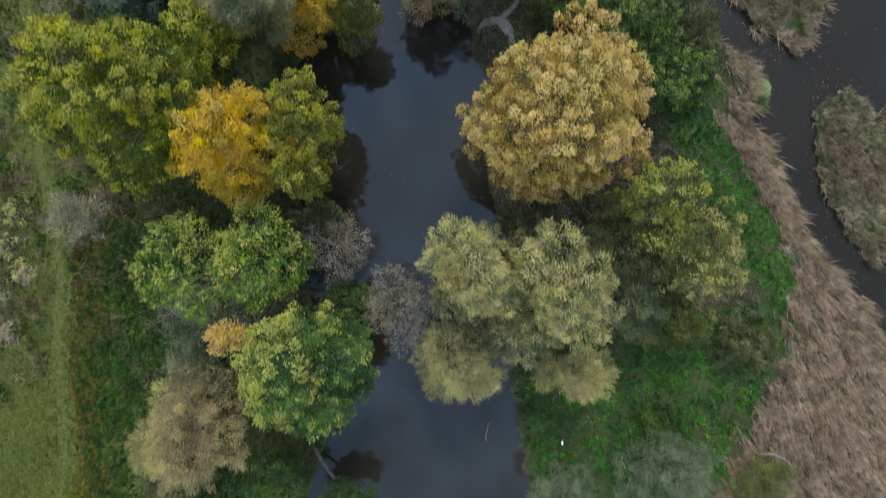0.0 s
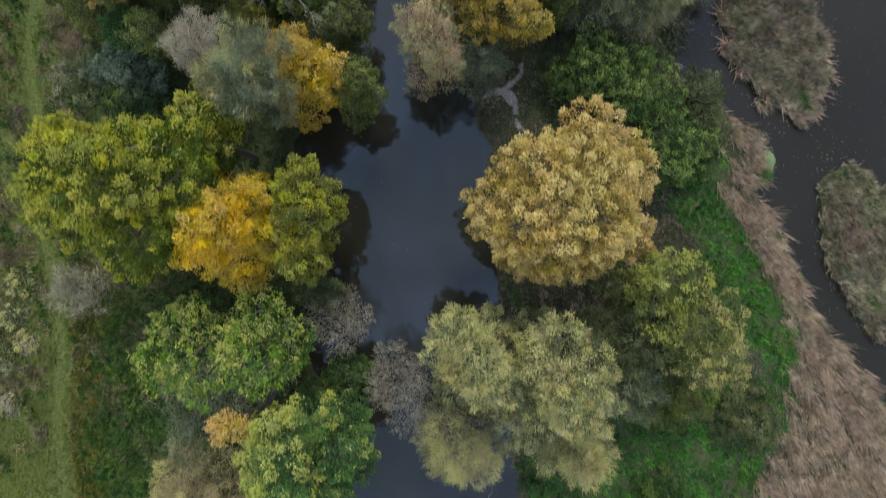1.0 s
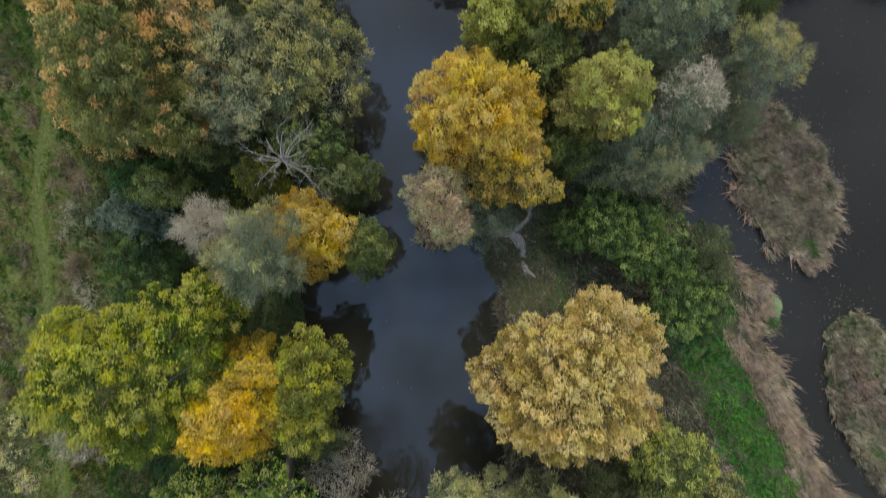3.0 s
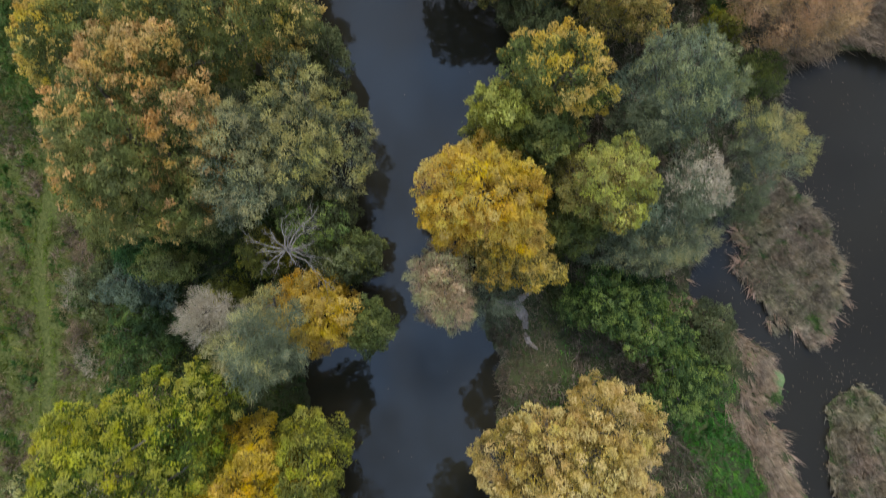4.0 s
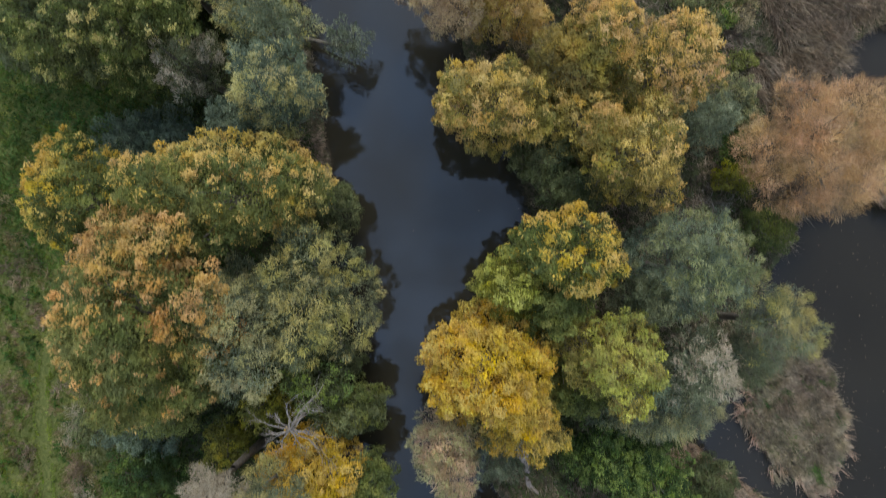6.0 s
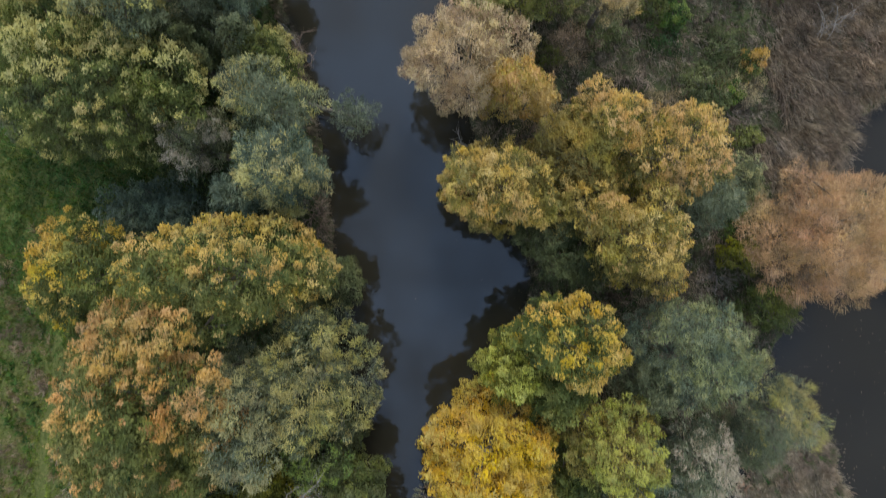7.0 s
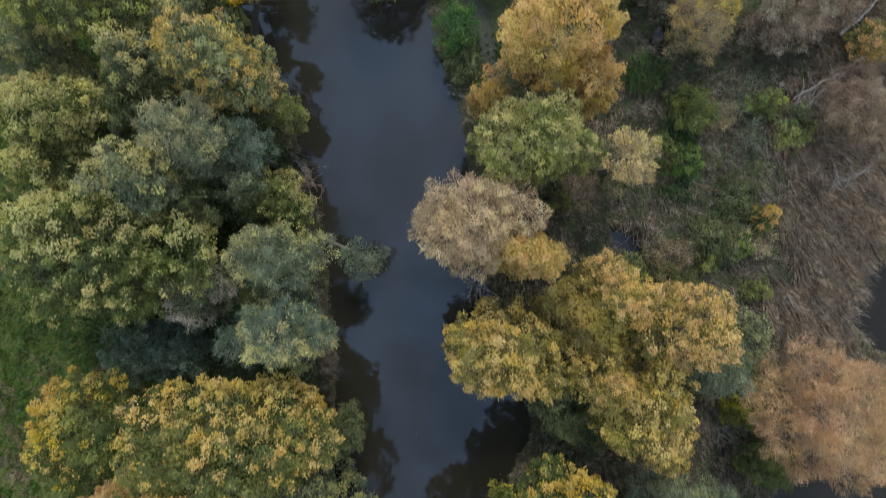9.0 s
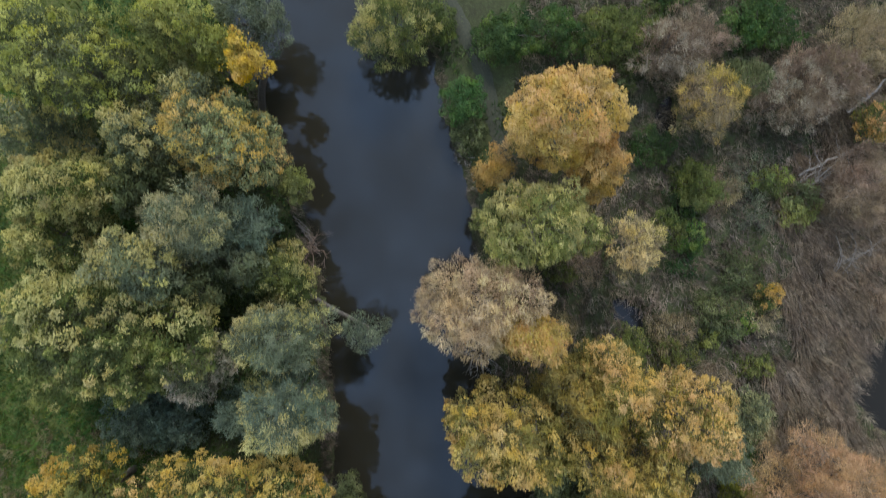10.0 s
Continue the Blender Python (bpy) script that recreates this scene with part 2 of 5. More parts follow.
# the tips palettes hold turned leaf colour, lightened to paint sunlit tuft tops
PALETTES = {
    "rose_beige": ((0.1447, 0.1, 0.05624), (0.3402, 0.24, 0.1316), (0.5465, 0.395, 0.2202)),
    "pale_tips": ((0.2065, 0.19, 0.06714), (0.3435, 0.305, 0.11), (0.4901, 0.42, 0.1725)),
    "lime": ((0.04, 0.08, 0.012), (0.107, 0.185, 0.024), (0.258, 0.35, 0.0491)),
    "yellow_green": ((0.064, 0.075, 0.0218), (0.162, 0.168, 0.0458), (0.288, 0.283, 0.0872)),
    "brown_olive": ((0.0478, 0.062, 0.0174), (0.115, 0.126, 0.0349), (0.239, 0.215, 0.0654)),
    "apricot": ((0.143, 0.095, 0.0273), (0.344, 0.205, 0.06), (0.544, 0.335, 0.12)),
    "pale_beige": ((0.148, 0.125, 0.0828), (0.296, 0.25, 0.166), (0.439, 0.375, 0.256)),
    "lime_tips": ((0.156, 0.18, 0.0382), (0.275, 0.28, 0.06), (0.403, 0.39, 0.0981)),
    "grey_olive": ((0.0497, 0.06, 0.0294), (0.119, 0.132, 0.0654), (0.239, 0.24, 0.122)),
    "grey_twigs": ((0.1196, 0.1029, 0.06955), (0.233, 0.2009, 0.1394), (0.3775, 0.3283, 0.2293)),
    "silver_tips": ((0.1596, 0.146, 0.06536), (0.2572, 0.234, 0.1023), (0.378, 0.337, 0.1531)),
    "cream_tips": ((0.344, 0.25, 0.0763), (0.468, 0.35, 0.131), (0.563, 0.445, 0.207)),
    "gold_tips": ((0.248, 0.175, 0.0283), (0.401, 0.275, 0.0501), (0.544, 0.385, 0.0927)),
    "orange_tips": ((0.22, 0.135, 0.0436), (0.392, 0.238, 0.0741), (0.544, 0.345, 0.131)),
    # part of this gold tone is warm sunlight put into the leaf colour
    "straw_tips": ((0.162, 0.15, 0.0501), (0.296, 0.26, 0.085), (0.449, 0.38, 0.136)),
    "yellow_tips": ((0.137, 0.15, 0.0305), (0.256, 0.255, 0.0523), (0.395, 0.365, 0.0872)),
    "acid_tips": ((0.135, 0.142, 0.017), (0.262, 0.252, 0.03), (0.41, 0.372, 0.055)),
    "green_yellow": ((0.0248, 0.044, 0.00763), (0.0622, 0.09, 0.0109), (0.178, 0.19, 0.0218)),
    "bright_green": ((0.0213, 0.05, 0.0153), (0.0586, 0.112, 0.0294), (0.147, 0.215, 0.0567)),
    "deep_green": ((0.0178, 0.037, 0.0131), (0.0488, 0.082, 0.0218), (0.138, 0.178, 0.0436)),
    "golden": ((0.195, 0.128, 0.019), (0.46, 0.284, 0.035), (0.645, 0.415, 0.072)),
    "gold_olive": ((0.075, 0.074, 0.021), (0.195, 0.16, 0.041), (0.385, 0.29, 0.08)),
    "peach_gold": ((0.29, 0.19, 0.055), (0.47, 0.30, 0.092), (0.61, 0.40, 0.155)),
    "maple_cream": ((0.31, 0.222, 0.062), (0.45, 0.325, 0.104), (0.565, 0.425, 0.17)),
    "peach_cream": ((0.30, 0.22, 0.105), (0.45, 0.325, 0.165), (0.58, 0.43, 0.235)),
    "cream": ((0.115, 0.092, 0.0218), (0.296, 0.2, 0.0458), (0.449, 0.325, 0.104)),
    "olive": ((0.0373, 0.05, 0.0142), (0.0888, 0.105, 0.0273), (0.222, 0.22, 0.06)),
    "dull_olive": ((0.0328, 0.041, 0.0163), (0.0844, 0.094, 0.036), (0.187, 0.195, 0.085)),
    "silver": ((0.0573, 0.07, 0.0392), (0.129, 0.145, 0.0818), (0.253, 0.265, 0.153)),
    "teal": ((0.0478, 0.066, 0.0436), (0.11, 0.138, 0.085), (0.224, 0.25, 0.147)),
    "pale_willow": ((0.0715, 0.084, 0.0371), (0.17, 0.178, 0.0741), (0.339, 0.335, 0.158)),
    "beige": ((0.1155, 0.09, 0.04707), (0.2656, 0.205, 0.108), (0.4515, 0.35, 0.1863)),
    "peach": ((0.19, 0.122, 0.06), (0.40, 0.246, 0.116), (0.60, 0.392, 0.205)),
    "grey_brown": ((0.08688, 0.063, 0.03844), (0.2097, 0.152, 0.09546), (0.3831, 0.283, 0.1797)),
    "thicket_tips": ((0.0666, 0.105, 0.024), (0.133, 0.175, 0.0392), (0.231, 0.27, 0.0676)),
    "bright_gold": ((0.21, 0.15, 0.016), (0.48, 0.325, 0.031), (0.66, 0.465, 0.066)),
    "straw_gold": ((0.235, 0.163, 0.042), (0.405, 0.277, 0.072), (0.56, 0.388, 0.128)),
    "ochre": ((0.0525, 0.065, 0.0142), (0.129, 0.13, 0.0218), (0.296, 0.255, 0.0414)),
}
MADE = {}


def foliage(palette, turned=(0, 0, 0), turned_at=0.0):
    key = (palette, turned, turned_at)
    if key not in MADE:
        MADE[key] = leaf_material(palette + "_leaves", *PALETTES[palette], turned=turned, turned_at=turned_at)
    return MADE[key]


REED = leaf_material("dry_reed", (0.063, 0.043, 0.028), (0.248, 0.177, 0.114), (0.49, 0.365, 0.245), patch=0.9, through_light=0.15, grain=0.75, hue_drift=0.015)
GREEN_REED = leaf_material("greenish_reed", (0.055, 0.048, 0.028), (0.20, 0.162, 0.1), (0.46, 0.365, 0.24), patch=1.0, through_light=0.15, grain=0.75, hue_drift=0.04)
GREY_REED = leaf_material("grey_reed", (0.051, 0.038, 0.025), (0.178, 0.132, 0.086), (0.385, 0.29, 0.192), patch=0.7, through_light=0.15, grain=0.75, hue_drift=0.015)
PINK_REED = leaf_material("pinkish_flattened_reed", (0.13, 0.08, 0.05), (0.33, 0.215, 0.14), (0.50, 0.345, 0.235), patch=1.2, through_light=0.1, grain=0.6, hue_drift=0.015)
MEADOW = leaf_material("meadow_grass", (0.0316, 0.05, 0.011), (0.11, 0.138, 0.025), (0.307, 0.305, 0.08), patch=0.6, grain=0.6)
DRY_GRASS = leaf_material("dry_grass", (0.11, 0.085, 0.042), (0.24, 0.185, 0.098), (0.42, 0.335, 0.20), patch=0.8, grain=0.6, hue_drift=0.02)
PALE_WEED = leaf_material("pale_weed_heads", (0.13, 0.125, 0.045), (0.27, 0.24, 0.10), (0.44, 0.38, 0.18), patch=0.9, grain=0.5)
TRACK_GRASS = leaf_material("short_track_grass", (0.09, 0.14, 0.018), (0.16, 0.225, 0.03), (0.27, 0.335, 0.06), patch=0.4, grain=0.5)
MOWN = leaf_material("mown_grass", (0.06, 0.085, 0.009), (0.104, 0.136, 0.015), (0.168, 0.182, 0.029), patch=0.35, grain=0.4)
FIELD = leaf_material("field_grass", (0.027, 0.06, 0.014), (0.062, 0.118, 0.027), (0.13, 0.20, 0.052), patch=0.8, grain=0.5, hue_drift=0.02)
LUSH = leaf_material("lush_grass", (0.0205, 0.08, 0.014), (0.0698, 0.205, 0.034), (0.186, 0.36, 0.065), patch=0.8, grain=0.6, hue_drift=0.02)
WEED = leaf_material("nettle_leaves", (0.0149, 0.036, 0.011), (0.0521, 0.108, 0.023), (0.177, 0.255, 0.055), patch=1.0, grain=0.75)
DOCK = leaf_material("reddish_dock_leaves", (0.06, 0.06, 0.015), (0.16, 0.145, 0.03), (0.32, 0.2, 0.06), patch=0.8, grain=0.7)
SCRUB = leaf_material("scrub_stems", (0.024, 0.02, 0.014), (0.14, 0.112, 0.076), (0.38, 0.30, 0.21), patch=0.8, grain=0.6, hue_drift=0.02)
LITTER = leaf_material("fallen_leaves", (0.09, 0.062, 0.04), (0.17, 0.12, 0.075), (0.28, 0.215, 0.14), patch=1.0, grain=0.9)
LOW_LEAF = leaf_material("low_herb_leaves", (0.0205, 0.04, 0.012), (0.0558, 0.09, 0.025), (0.14, 0.18, 0.05), patch=0.5, grain=0.6)


# ---- lie of the land ----
LEFT_Y = (-200, -45, -38, -34, -31, -28, -25, -20, -14, -10.4, -7.5, -3, 3, 8, 11.5, 17, 20, 23.7, 29, 33, 40, 55, 200)
LEFT_X = (-18, -12, -9.6, -8.0, -5.7, -6.6, -8.6, -8.8, -8.6, -9.0, -7.4, -7.0, -7.2, -7.6, -7.8, -8.8, -9.6, -10.8, -13, -15.4, -19, -24, -60)
RIGHT_Y = (-200, -38, -32, -24, -21, -16, -11.1, -8.8, -4, 2, 7, 9.5, 11.3, 14, 18, 23.7, 27, 29.2, 31.8, 35.7, 37.5, 45, 200)
RIGHT_X = (8, 4.9, 4.3, 4.0, 3.9, 3.6, 3.9, 2.9, 3.4, 3.6, 5.4, 5.2, 4.3, 2.6, 1.2, 0.1, -0.5, -1.5, -2.5, -3.7, -5.5, -9, -46)
POND_Y = (-200, -29.5, -26, -22.1, -18.3, -15, -13.4, -11.2, -9.2, -7.2, -5, -2.7, 2, 5.5, 7.7, 8.6, 9.4, 200)
POND_X = (70, 28.9, 26.6, 24.3, 23.0, 21.2, 21.9, 21.8, 18.9, 16.4, 16.8, 17.9, 20.5, 22.6, 23.5, 24.4, 60, 90)


def smooth(a, b, x):
    k = np.clip((x - a) / (b - a), 0, 1)
    return k * k * (3 - 2 * k)


def wobble(x, y, s, seed=0.0):
    return (np.sin(x * s * 1.7 + y * s * 0.9 + seed) + np.sin(x * s * 0.8 - y * s * 2.1 + 1.3 + seed * 2) + np.sin(x * s * 3.1 + y * s * 2.7 + 0.5 + seed)) / 3


def bean(x, y, cx, cy, rx, ry, turn):
    c, s = math.cos(radians(turn)), math.sin(radians(turn))
    u, v = (x - cx) * c + (y - cy) * s, -(x - cx) * s + (y - cy) * c
    return np.sqrt((u / rx) ** 2 + (v / ry) ** 2)


def island_near(x, y):
    return bean(x, y, 22.9, -4.9, 3.1, 5.5, 20) + 0.16 * wobble(x, y, 1.3)


def island_far(x, y):
    return bean(x, y, 28.6, -19.3, 3.0, 6.4, 18) + 0.10 * wobble(x, y, 1.4)


def inlet(x, y):
    return bean(x, y, 29.4, 17.0, 4.0, 3.5, 20) + 0.15 * wobble(x, y, 1.2)


def pool(x, y):
    return np.minimum(bean(x, y, 10.7, 19.7, 1.5, 0.75, -40), bean(x, y, 12.0, 32.6, 0.6, 1.9, 0)) + 0.15 * wobble(x, y, 2.0)


def height(x, y):
    """The ground's height over the water."""
    x, y = np.asarray(x, float), np.asarray(y, float)
    edge = 0.28 * wobble(x, y, 1.1) + 0.12 * wobble(x, y, 3.3, 2.0)
    dl = np.interp(y, LEFT_Y, LEFT_X) - x + edge
    dr = x - np.interp(y, RIGHT_Y, RIGHT_X) + edge
    bay = y + smooth(20.5, 23.5, x) * (0.8 * wobble(x, y, 0.45) + 0.35 * wobble(x, y, 1.3))
    dp = np.interp(bay, POND_Y, POND_X) - x + edge
    left = -1.2 + 1.2 * smooth(-2.0, 0, dl) + 0.9 * smooth(0, 1.6, dl) + 1.3 * smooth(1.5, 9, dl)
    right = -1.2 + 1.2 * smooth(-2.0, 0, dr) + 0.65 * smooth(0, 1.4, dr) + 0.25 * smooth(1.2, 6, dr)
    bank = -0.9 + 0.9 * smooth(-1.6, 0, dp) + 0.35 * smooth(0, 1.2, dp) + 0.6 * smooth(1.0, 6, dp)
    z = np.maximum(left, np.minimum(right, bank))
    for d in (island_near(x, y), island_far(x, y)):
        z = np.maximum(z, -0.9 + 1.15 * smooth(1.25, 0.85, d))
    for d in (inlet(x, y), pool(x, y)):
        z = z - (z + 0.7) * smooth(1.15, 0.8, d)
    return z + np.where(z > 0.12, 0.07 * wobble(x, y, 0.9, 4.0) + 0.03 * wobble(x, y, 3.1, 1.0), 0)


def ground_at(x, y):
    return float(height(x, y))


# ---- building helpers ----
def mesh_from(name, verts, faces, mat, smooth_shade=False):
    me = bpy.data.meshes.new(name)
    verts, faces = np.asarray(verts, np.float32), np.asarray(faces, np.int32)
    nf, k = faces.shape
    me.vertices.add(len(verts))
    me.vertices.foreach_set("co", verts.ravel())
    me.loops.add(nf * k)
    me.loops.foreach_set("vertex_index", faces.ravel())
    me.polygons.add(nf)
    me.polygons.foreach_set("loop_start", np.arange(0, nf * k, k, dtype=np.int32))
    me.polygons.foreach_set("use_smooth", np.full(nf, smooth_shade))
    me.update(calc_edges=True)
    me.materials.append(mat)
    return me


def part(name, me, parent, label=""):
    ob = new(name, me)
    ob.parent = parent
    return tagged(ob, label) if label else ob


def thing(name, x, y, z, label, category, group="", kind=""):
    ob = new(name)
    ob.location = (x, y, z)
    ob.empty_display_size = 0.2
    return tagged(ob, label, category, group, kind)


def unit(v):
    return v / np.maximum(np.linalg.norm(v, axis=-1, keepdims=True), 1e-6)


def sphere_dirs(rng, n, low=-1.0):
    z = rng.uniform(low, 1, n)
    a = rng.uniform(0, 2 * math.pi, n)
    r = np.sqrt(1 - z * z)
    return np.stack([r * np.cos(a), r * np.sin(a), z], 1)


def blades(base, axis, normal, length, width):
    """Three-cornered leaves: root at base, along axis, facing normal."""
    side = unit(np.cross(axis, normal))
    n = len(base)
    v = np.empty((n, 3, 3), np.float32)
    v[:, 0] = base - side * (width * 0.5)[:, None]
    v[:, 1] = base + side * (width * 0.5)[:, None]
    v[:, 2] = base + axis * length[:, None]
    return v.reshape(-1, 3), np.arange(3 * n, dtype=np.int32).reshape(n, 3)


def tube(points, radii, sides=6):
    """A tapered limb through the points."""
    points = np.asarray(points, float)
    n = len(points)
    t = unit(np.gradient(points, axis=0))
    ref = np.where(np.abs(t[:, 2:3]) > 0.9, np.array([[1.0, 0, 0]]), np.array([[0, 0, 1.0]]))
    u = unit(np.cross(t, ref))
    w = np.cross(t, u)
    a = np.linspace(0, 2 * math.pi, sides, endpoint=False)
    ring = np.cos(a)[None, :, None] * u[:, None] + np.sin(a)[None, :, None] * w[:, None]
    v = (points[:, None] + ring * np.asarray(radii, float)[:, None, None]).reshape(-1, 3)
    f = []
    for i in range(n - 1):
        for j in range(sides):
            k = (j + 1) % sides
            f.append((i * sides + j, i * sides + k, (i + 1) * sides + k, (i + 1) * sides + j))
    return v, np.array(f, np.int32)


def joined(pieces):
    vs, fs, o = [], [], 0
    for v, f in pieces:
        vs.append(v)
        fs.append(f + o)
        o += len(v)
    return np.concatenate(vs), np.concatenate(fs)


def bent(rng, a, b, n=5, sway=0.12):
    a, b = np.asarray(a, float), np.asarray(b, float)
    k = np.linspace(0, 1, n)[:, None]
    p = a + (b - a) * k
    off = rng.normal(0, sway * np.linalg.norm(b - a) / 3, (n, 3))
    off[0] = 0
    return p + np.cumsum(off, 0) * 0.5


# leaf length, leaf width, leaves for each square metre, tuft radius, how far leaves stand up along the tuft, sprig radius
LEAF_KINDS = {
    "broad": (0.125, 0.088, 410, 0.52, 0.35, 0.14),
    "small": (0.115, 0.08, 410, 0.44, 0.45, 0.13),
    "willow": (0.20, 0.048, 380, 0.54, 0.85, 0.2),
    "fine": (0.30, 0.026, 380, 0.54, 1.1, 0.25),
    "ash": (0.17, 0.075, 220, 0.34, 0.8, 0.2),
}


def crown_shape(rng, rx, ry, rz, lobes):
    """Lobe centres and radii of an uneven crown about the origin."""
    c, r = [np.array([0, 0, 0.15])], [0.55]
    turn = rng.uniform(0, 6.28)
    bent_a, bent_b, bent_c = rng.uniform(0, 6.28, 3)
    for i in range(lobes):
        a = turn + 2 * math.pi * i / lobes + rng.uniform(-0.35, 0.35)
        s = rng.uniform(0.30, 0.43)
        up = rng.uniform(-0.42, 0.4)
        reach = 1 + 0.07 * math.sin(2 * a + bent_a) + 0.08 * math.sin(3 * a + bent_b) + 0.06 * math.sin(5 * a + bent_c)
        d = (reach - s) * rng.uniform(0.9, 1.06) * math.sqrt(1 - (0.6 * up) ** 2)
        c.append(np.array([math.cos(a) * d, math.sin(a) * d, up]))
        r.append(s)
    for i in range(4):
        a = turn + 1.57 * i + rng.uniform(-0.6, 0.6)
        c.append(np.array([math.cos(a) * 0.62, math.sin(a) * 0.62, rng.uniform(-0.62, -0.35)]))
        r.append(rng.uniform(0.3, 0.42))
    for i in range(max(2, lobes // 2)):
        a = rng.uniform(0, 6.28)
        d = rng.uniform(0.15, 0.42)
        s = rng.uniform(0.30, 0.42)
        c.append(np.array([math.cos(a) * d, math.sin(a) * d, 0.98 - s - 0.3 * d]))
        r.append(s)
    return np.array(c), np.array(r)


def crown_leaves(rng, rx, ry, rz, lobes, leaf, density, side):
    """Leaves in sprigs, sprigs in rounded tufts, tufts over the lobes of the crown."""
    length, width, per, tuft, stand, sprig = LEAF_KINDS[leaf]
    tuft = min(tuft, 0.42 * min(rx, ry) + 0.1)
    c, r = crown_shape(rng, rx, ry, rz, lobes)
    size = np.array([rx, ry, rz])
    area = math.pi * rx * ry + 1.6 * (rx + ry) * rz
    tufts = max(12, int(area / (tuft * tuft) * 0.62))
    pick = rng.choice(len(r), tufts * 5, p=r ** 2 / (r ** 2).sum())
    d = sphere_dirs(rng, tufts * 5, -0.3)
    p = c[pick] + d * r[pick][:, None] * rng.uniform(0.86, 1.08, (tufts * 5, 1))
    deep = np.min(np.linalg.norm(p[:, None] - c[None], axis=2) / r[None], axis=1)
    keep = np.where(deep > 0.82)[0]
    # the lobes fill the crown's breadth on every side
    p, d = p[keep], d[keep]
    low, high = p[:, :2].min(0), p[:, :2].max(0)
    p[:, :2] = ((p[:, :2] - low) / (high - low) * 2 - 1) * (1 - 0.55 * tuft / size[:2])
    far = p * size
    chosen = []
    for i in range(len(far)):
        if len(chosen) >= tufts:
            break
        if not chosen or np.min(np.linalg.norm(far[chosen] - far[i], axis=1)) > tuft * 1.06:
            chosen.append(i)
    if leaf == "ash":
        # an open crown of separate sprays
        chosen = chosen[:int(0.6 * len(chosen))]
    p, d = far[chosen], unit(d[chosen] / size * size.mean())
    # boughs share cap depth, more on the given side: autumn colour with painted light
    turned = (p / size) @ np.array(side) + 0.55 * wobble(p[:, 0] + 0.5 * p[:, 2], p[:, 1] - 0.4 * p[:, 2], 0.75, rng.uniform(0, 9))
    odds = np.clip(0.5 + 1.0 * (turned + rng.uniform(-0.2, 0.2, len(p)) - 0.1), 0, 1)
    grow_way = unit(d + np.array([0, 0, 0.75]))
    n = int(area * per * density)
    which = rng.integers(0, len(p), n)
    big = rng.uniform(0.7, 1.25, len(p))[which][:, None] * tuft
    way = grow_way[which]
    up = rng.uniform(0, 1, n) ** 0.7
    turn = rng.uniform(0, 2 * math.pi, n)
    cross = unit(np.cross(way, np.array([0.31, 0.83, -0.46])))
    lateral = cross * np.cos(turn)[:, None] + np.cross(way, cross) * np.sin(turn)[:, None]
    # every tuft is knobbly in its own way: shoots stand out, with small gaps between
    own = rng.uniform(0, 6.28, len(p))[which]
    knobs = np.sin(turn * 3 + own) * np.sin(up * 7 + own * 2) + 0.6 * np.sin(turn * 5 - own * 3 + up * 9)
    shell = np.where(rng.uniform(0, 1, n) < 0.85, rng.uniform(0.86, 1.04, n), rng.uniform(0.3, 0.86, n)) * (1 + 0.13 * knobs)
    bulge = np.sqrt(1.03 - up) * shell
    pos = p[which] + way * big * ((1.9 * up - 1.0) * (1 + 0.10 * knobs))[:, None] + lateral * big * 0.92 * bulge[:, None] + rng.normal(0, sprig * 0.3, (n, 3))
    inner = rng.uniform(0, 1, n) < 0.08
    pos[inner] = p[which][inner] * rng.uniform(0.5, 0.9, (inner.sum(), 1)) + rng.normal(0, 0.35, (inner.sum(), 3))
    out = unit(lateral * (1.05 - up)[:, None] + way * (0.2 + up)[:, None] + np.array([0, 0, 0.25]))
    axis = unit(out * stand * 0.8 + way * 0.3 + rng.normal(0, 0.55, (n, 3)) + np.array([0, 0, -0.1]))
    normal = unit(out + rng.normal(0, 0.17, (n, 3)))
    k = rng.uniform(0.7, 1.2, n)
    length, width = length * k, width * k * rng.uniform(0.85, 1.15, n)
    # tuft tops get paler caps, deeper with odds: turned leaves plus sunlit tops in colour
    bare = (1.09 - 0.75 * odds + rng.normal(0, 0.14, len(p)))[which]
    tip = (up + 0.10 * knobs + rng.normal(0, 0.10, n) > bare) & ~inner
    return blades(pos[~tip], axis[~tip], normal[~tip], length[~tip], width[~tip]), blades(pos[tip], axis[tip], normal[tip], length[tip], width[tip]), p


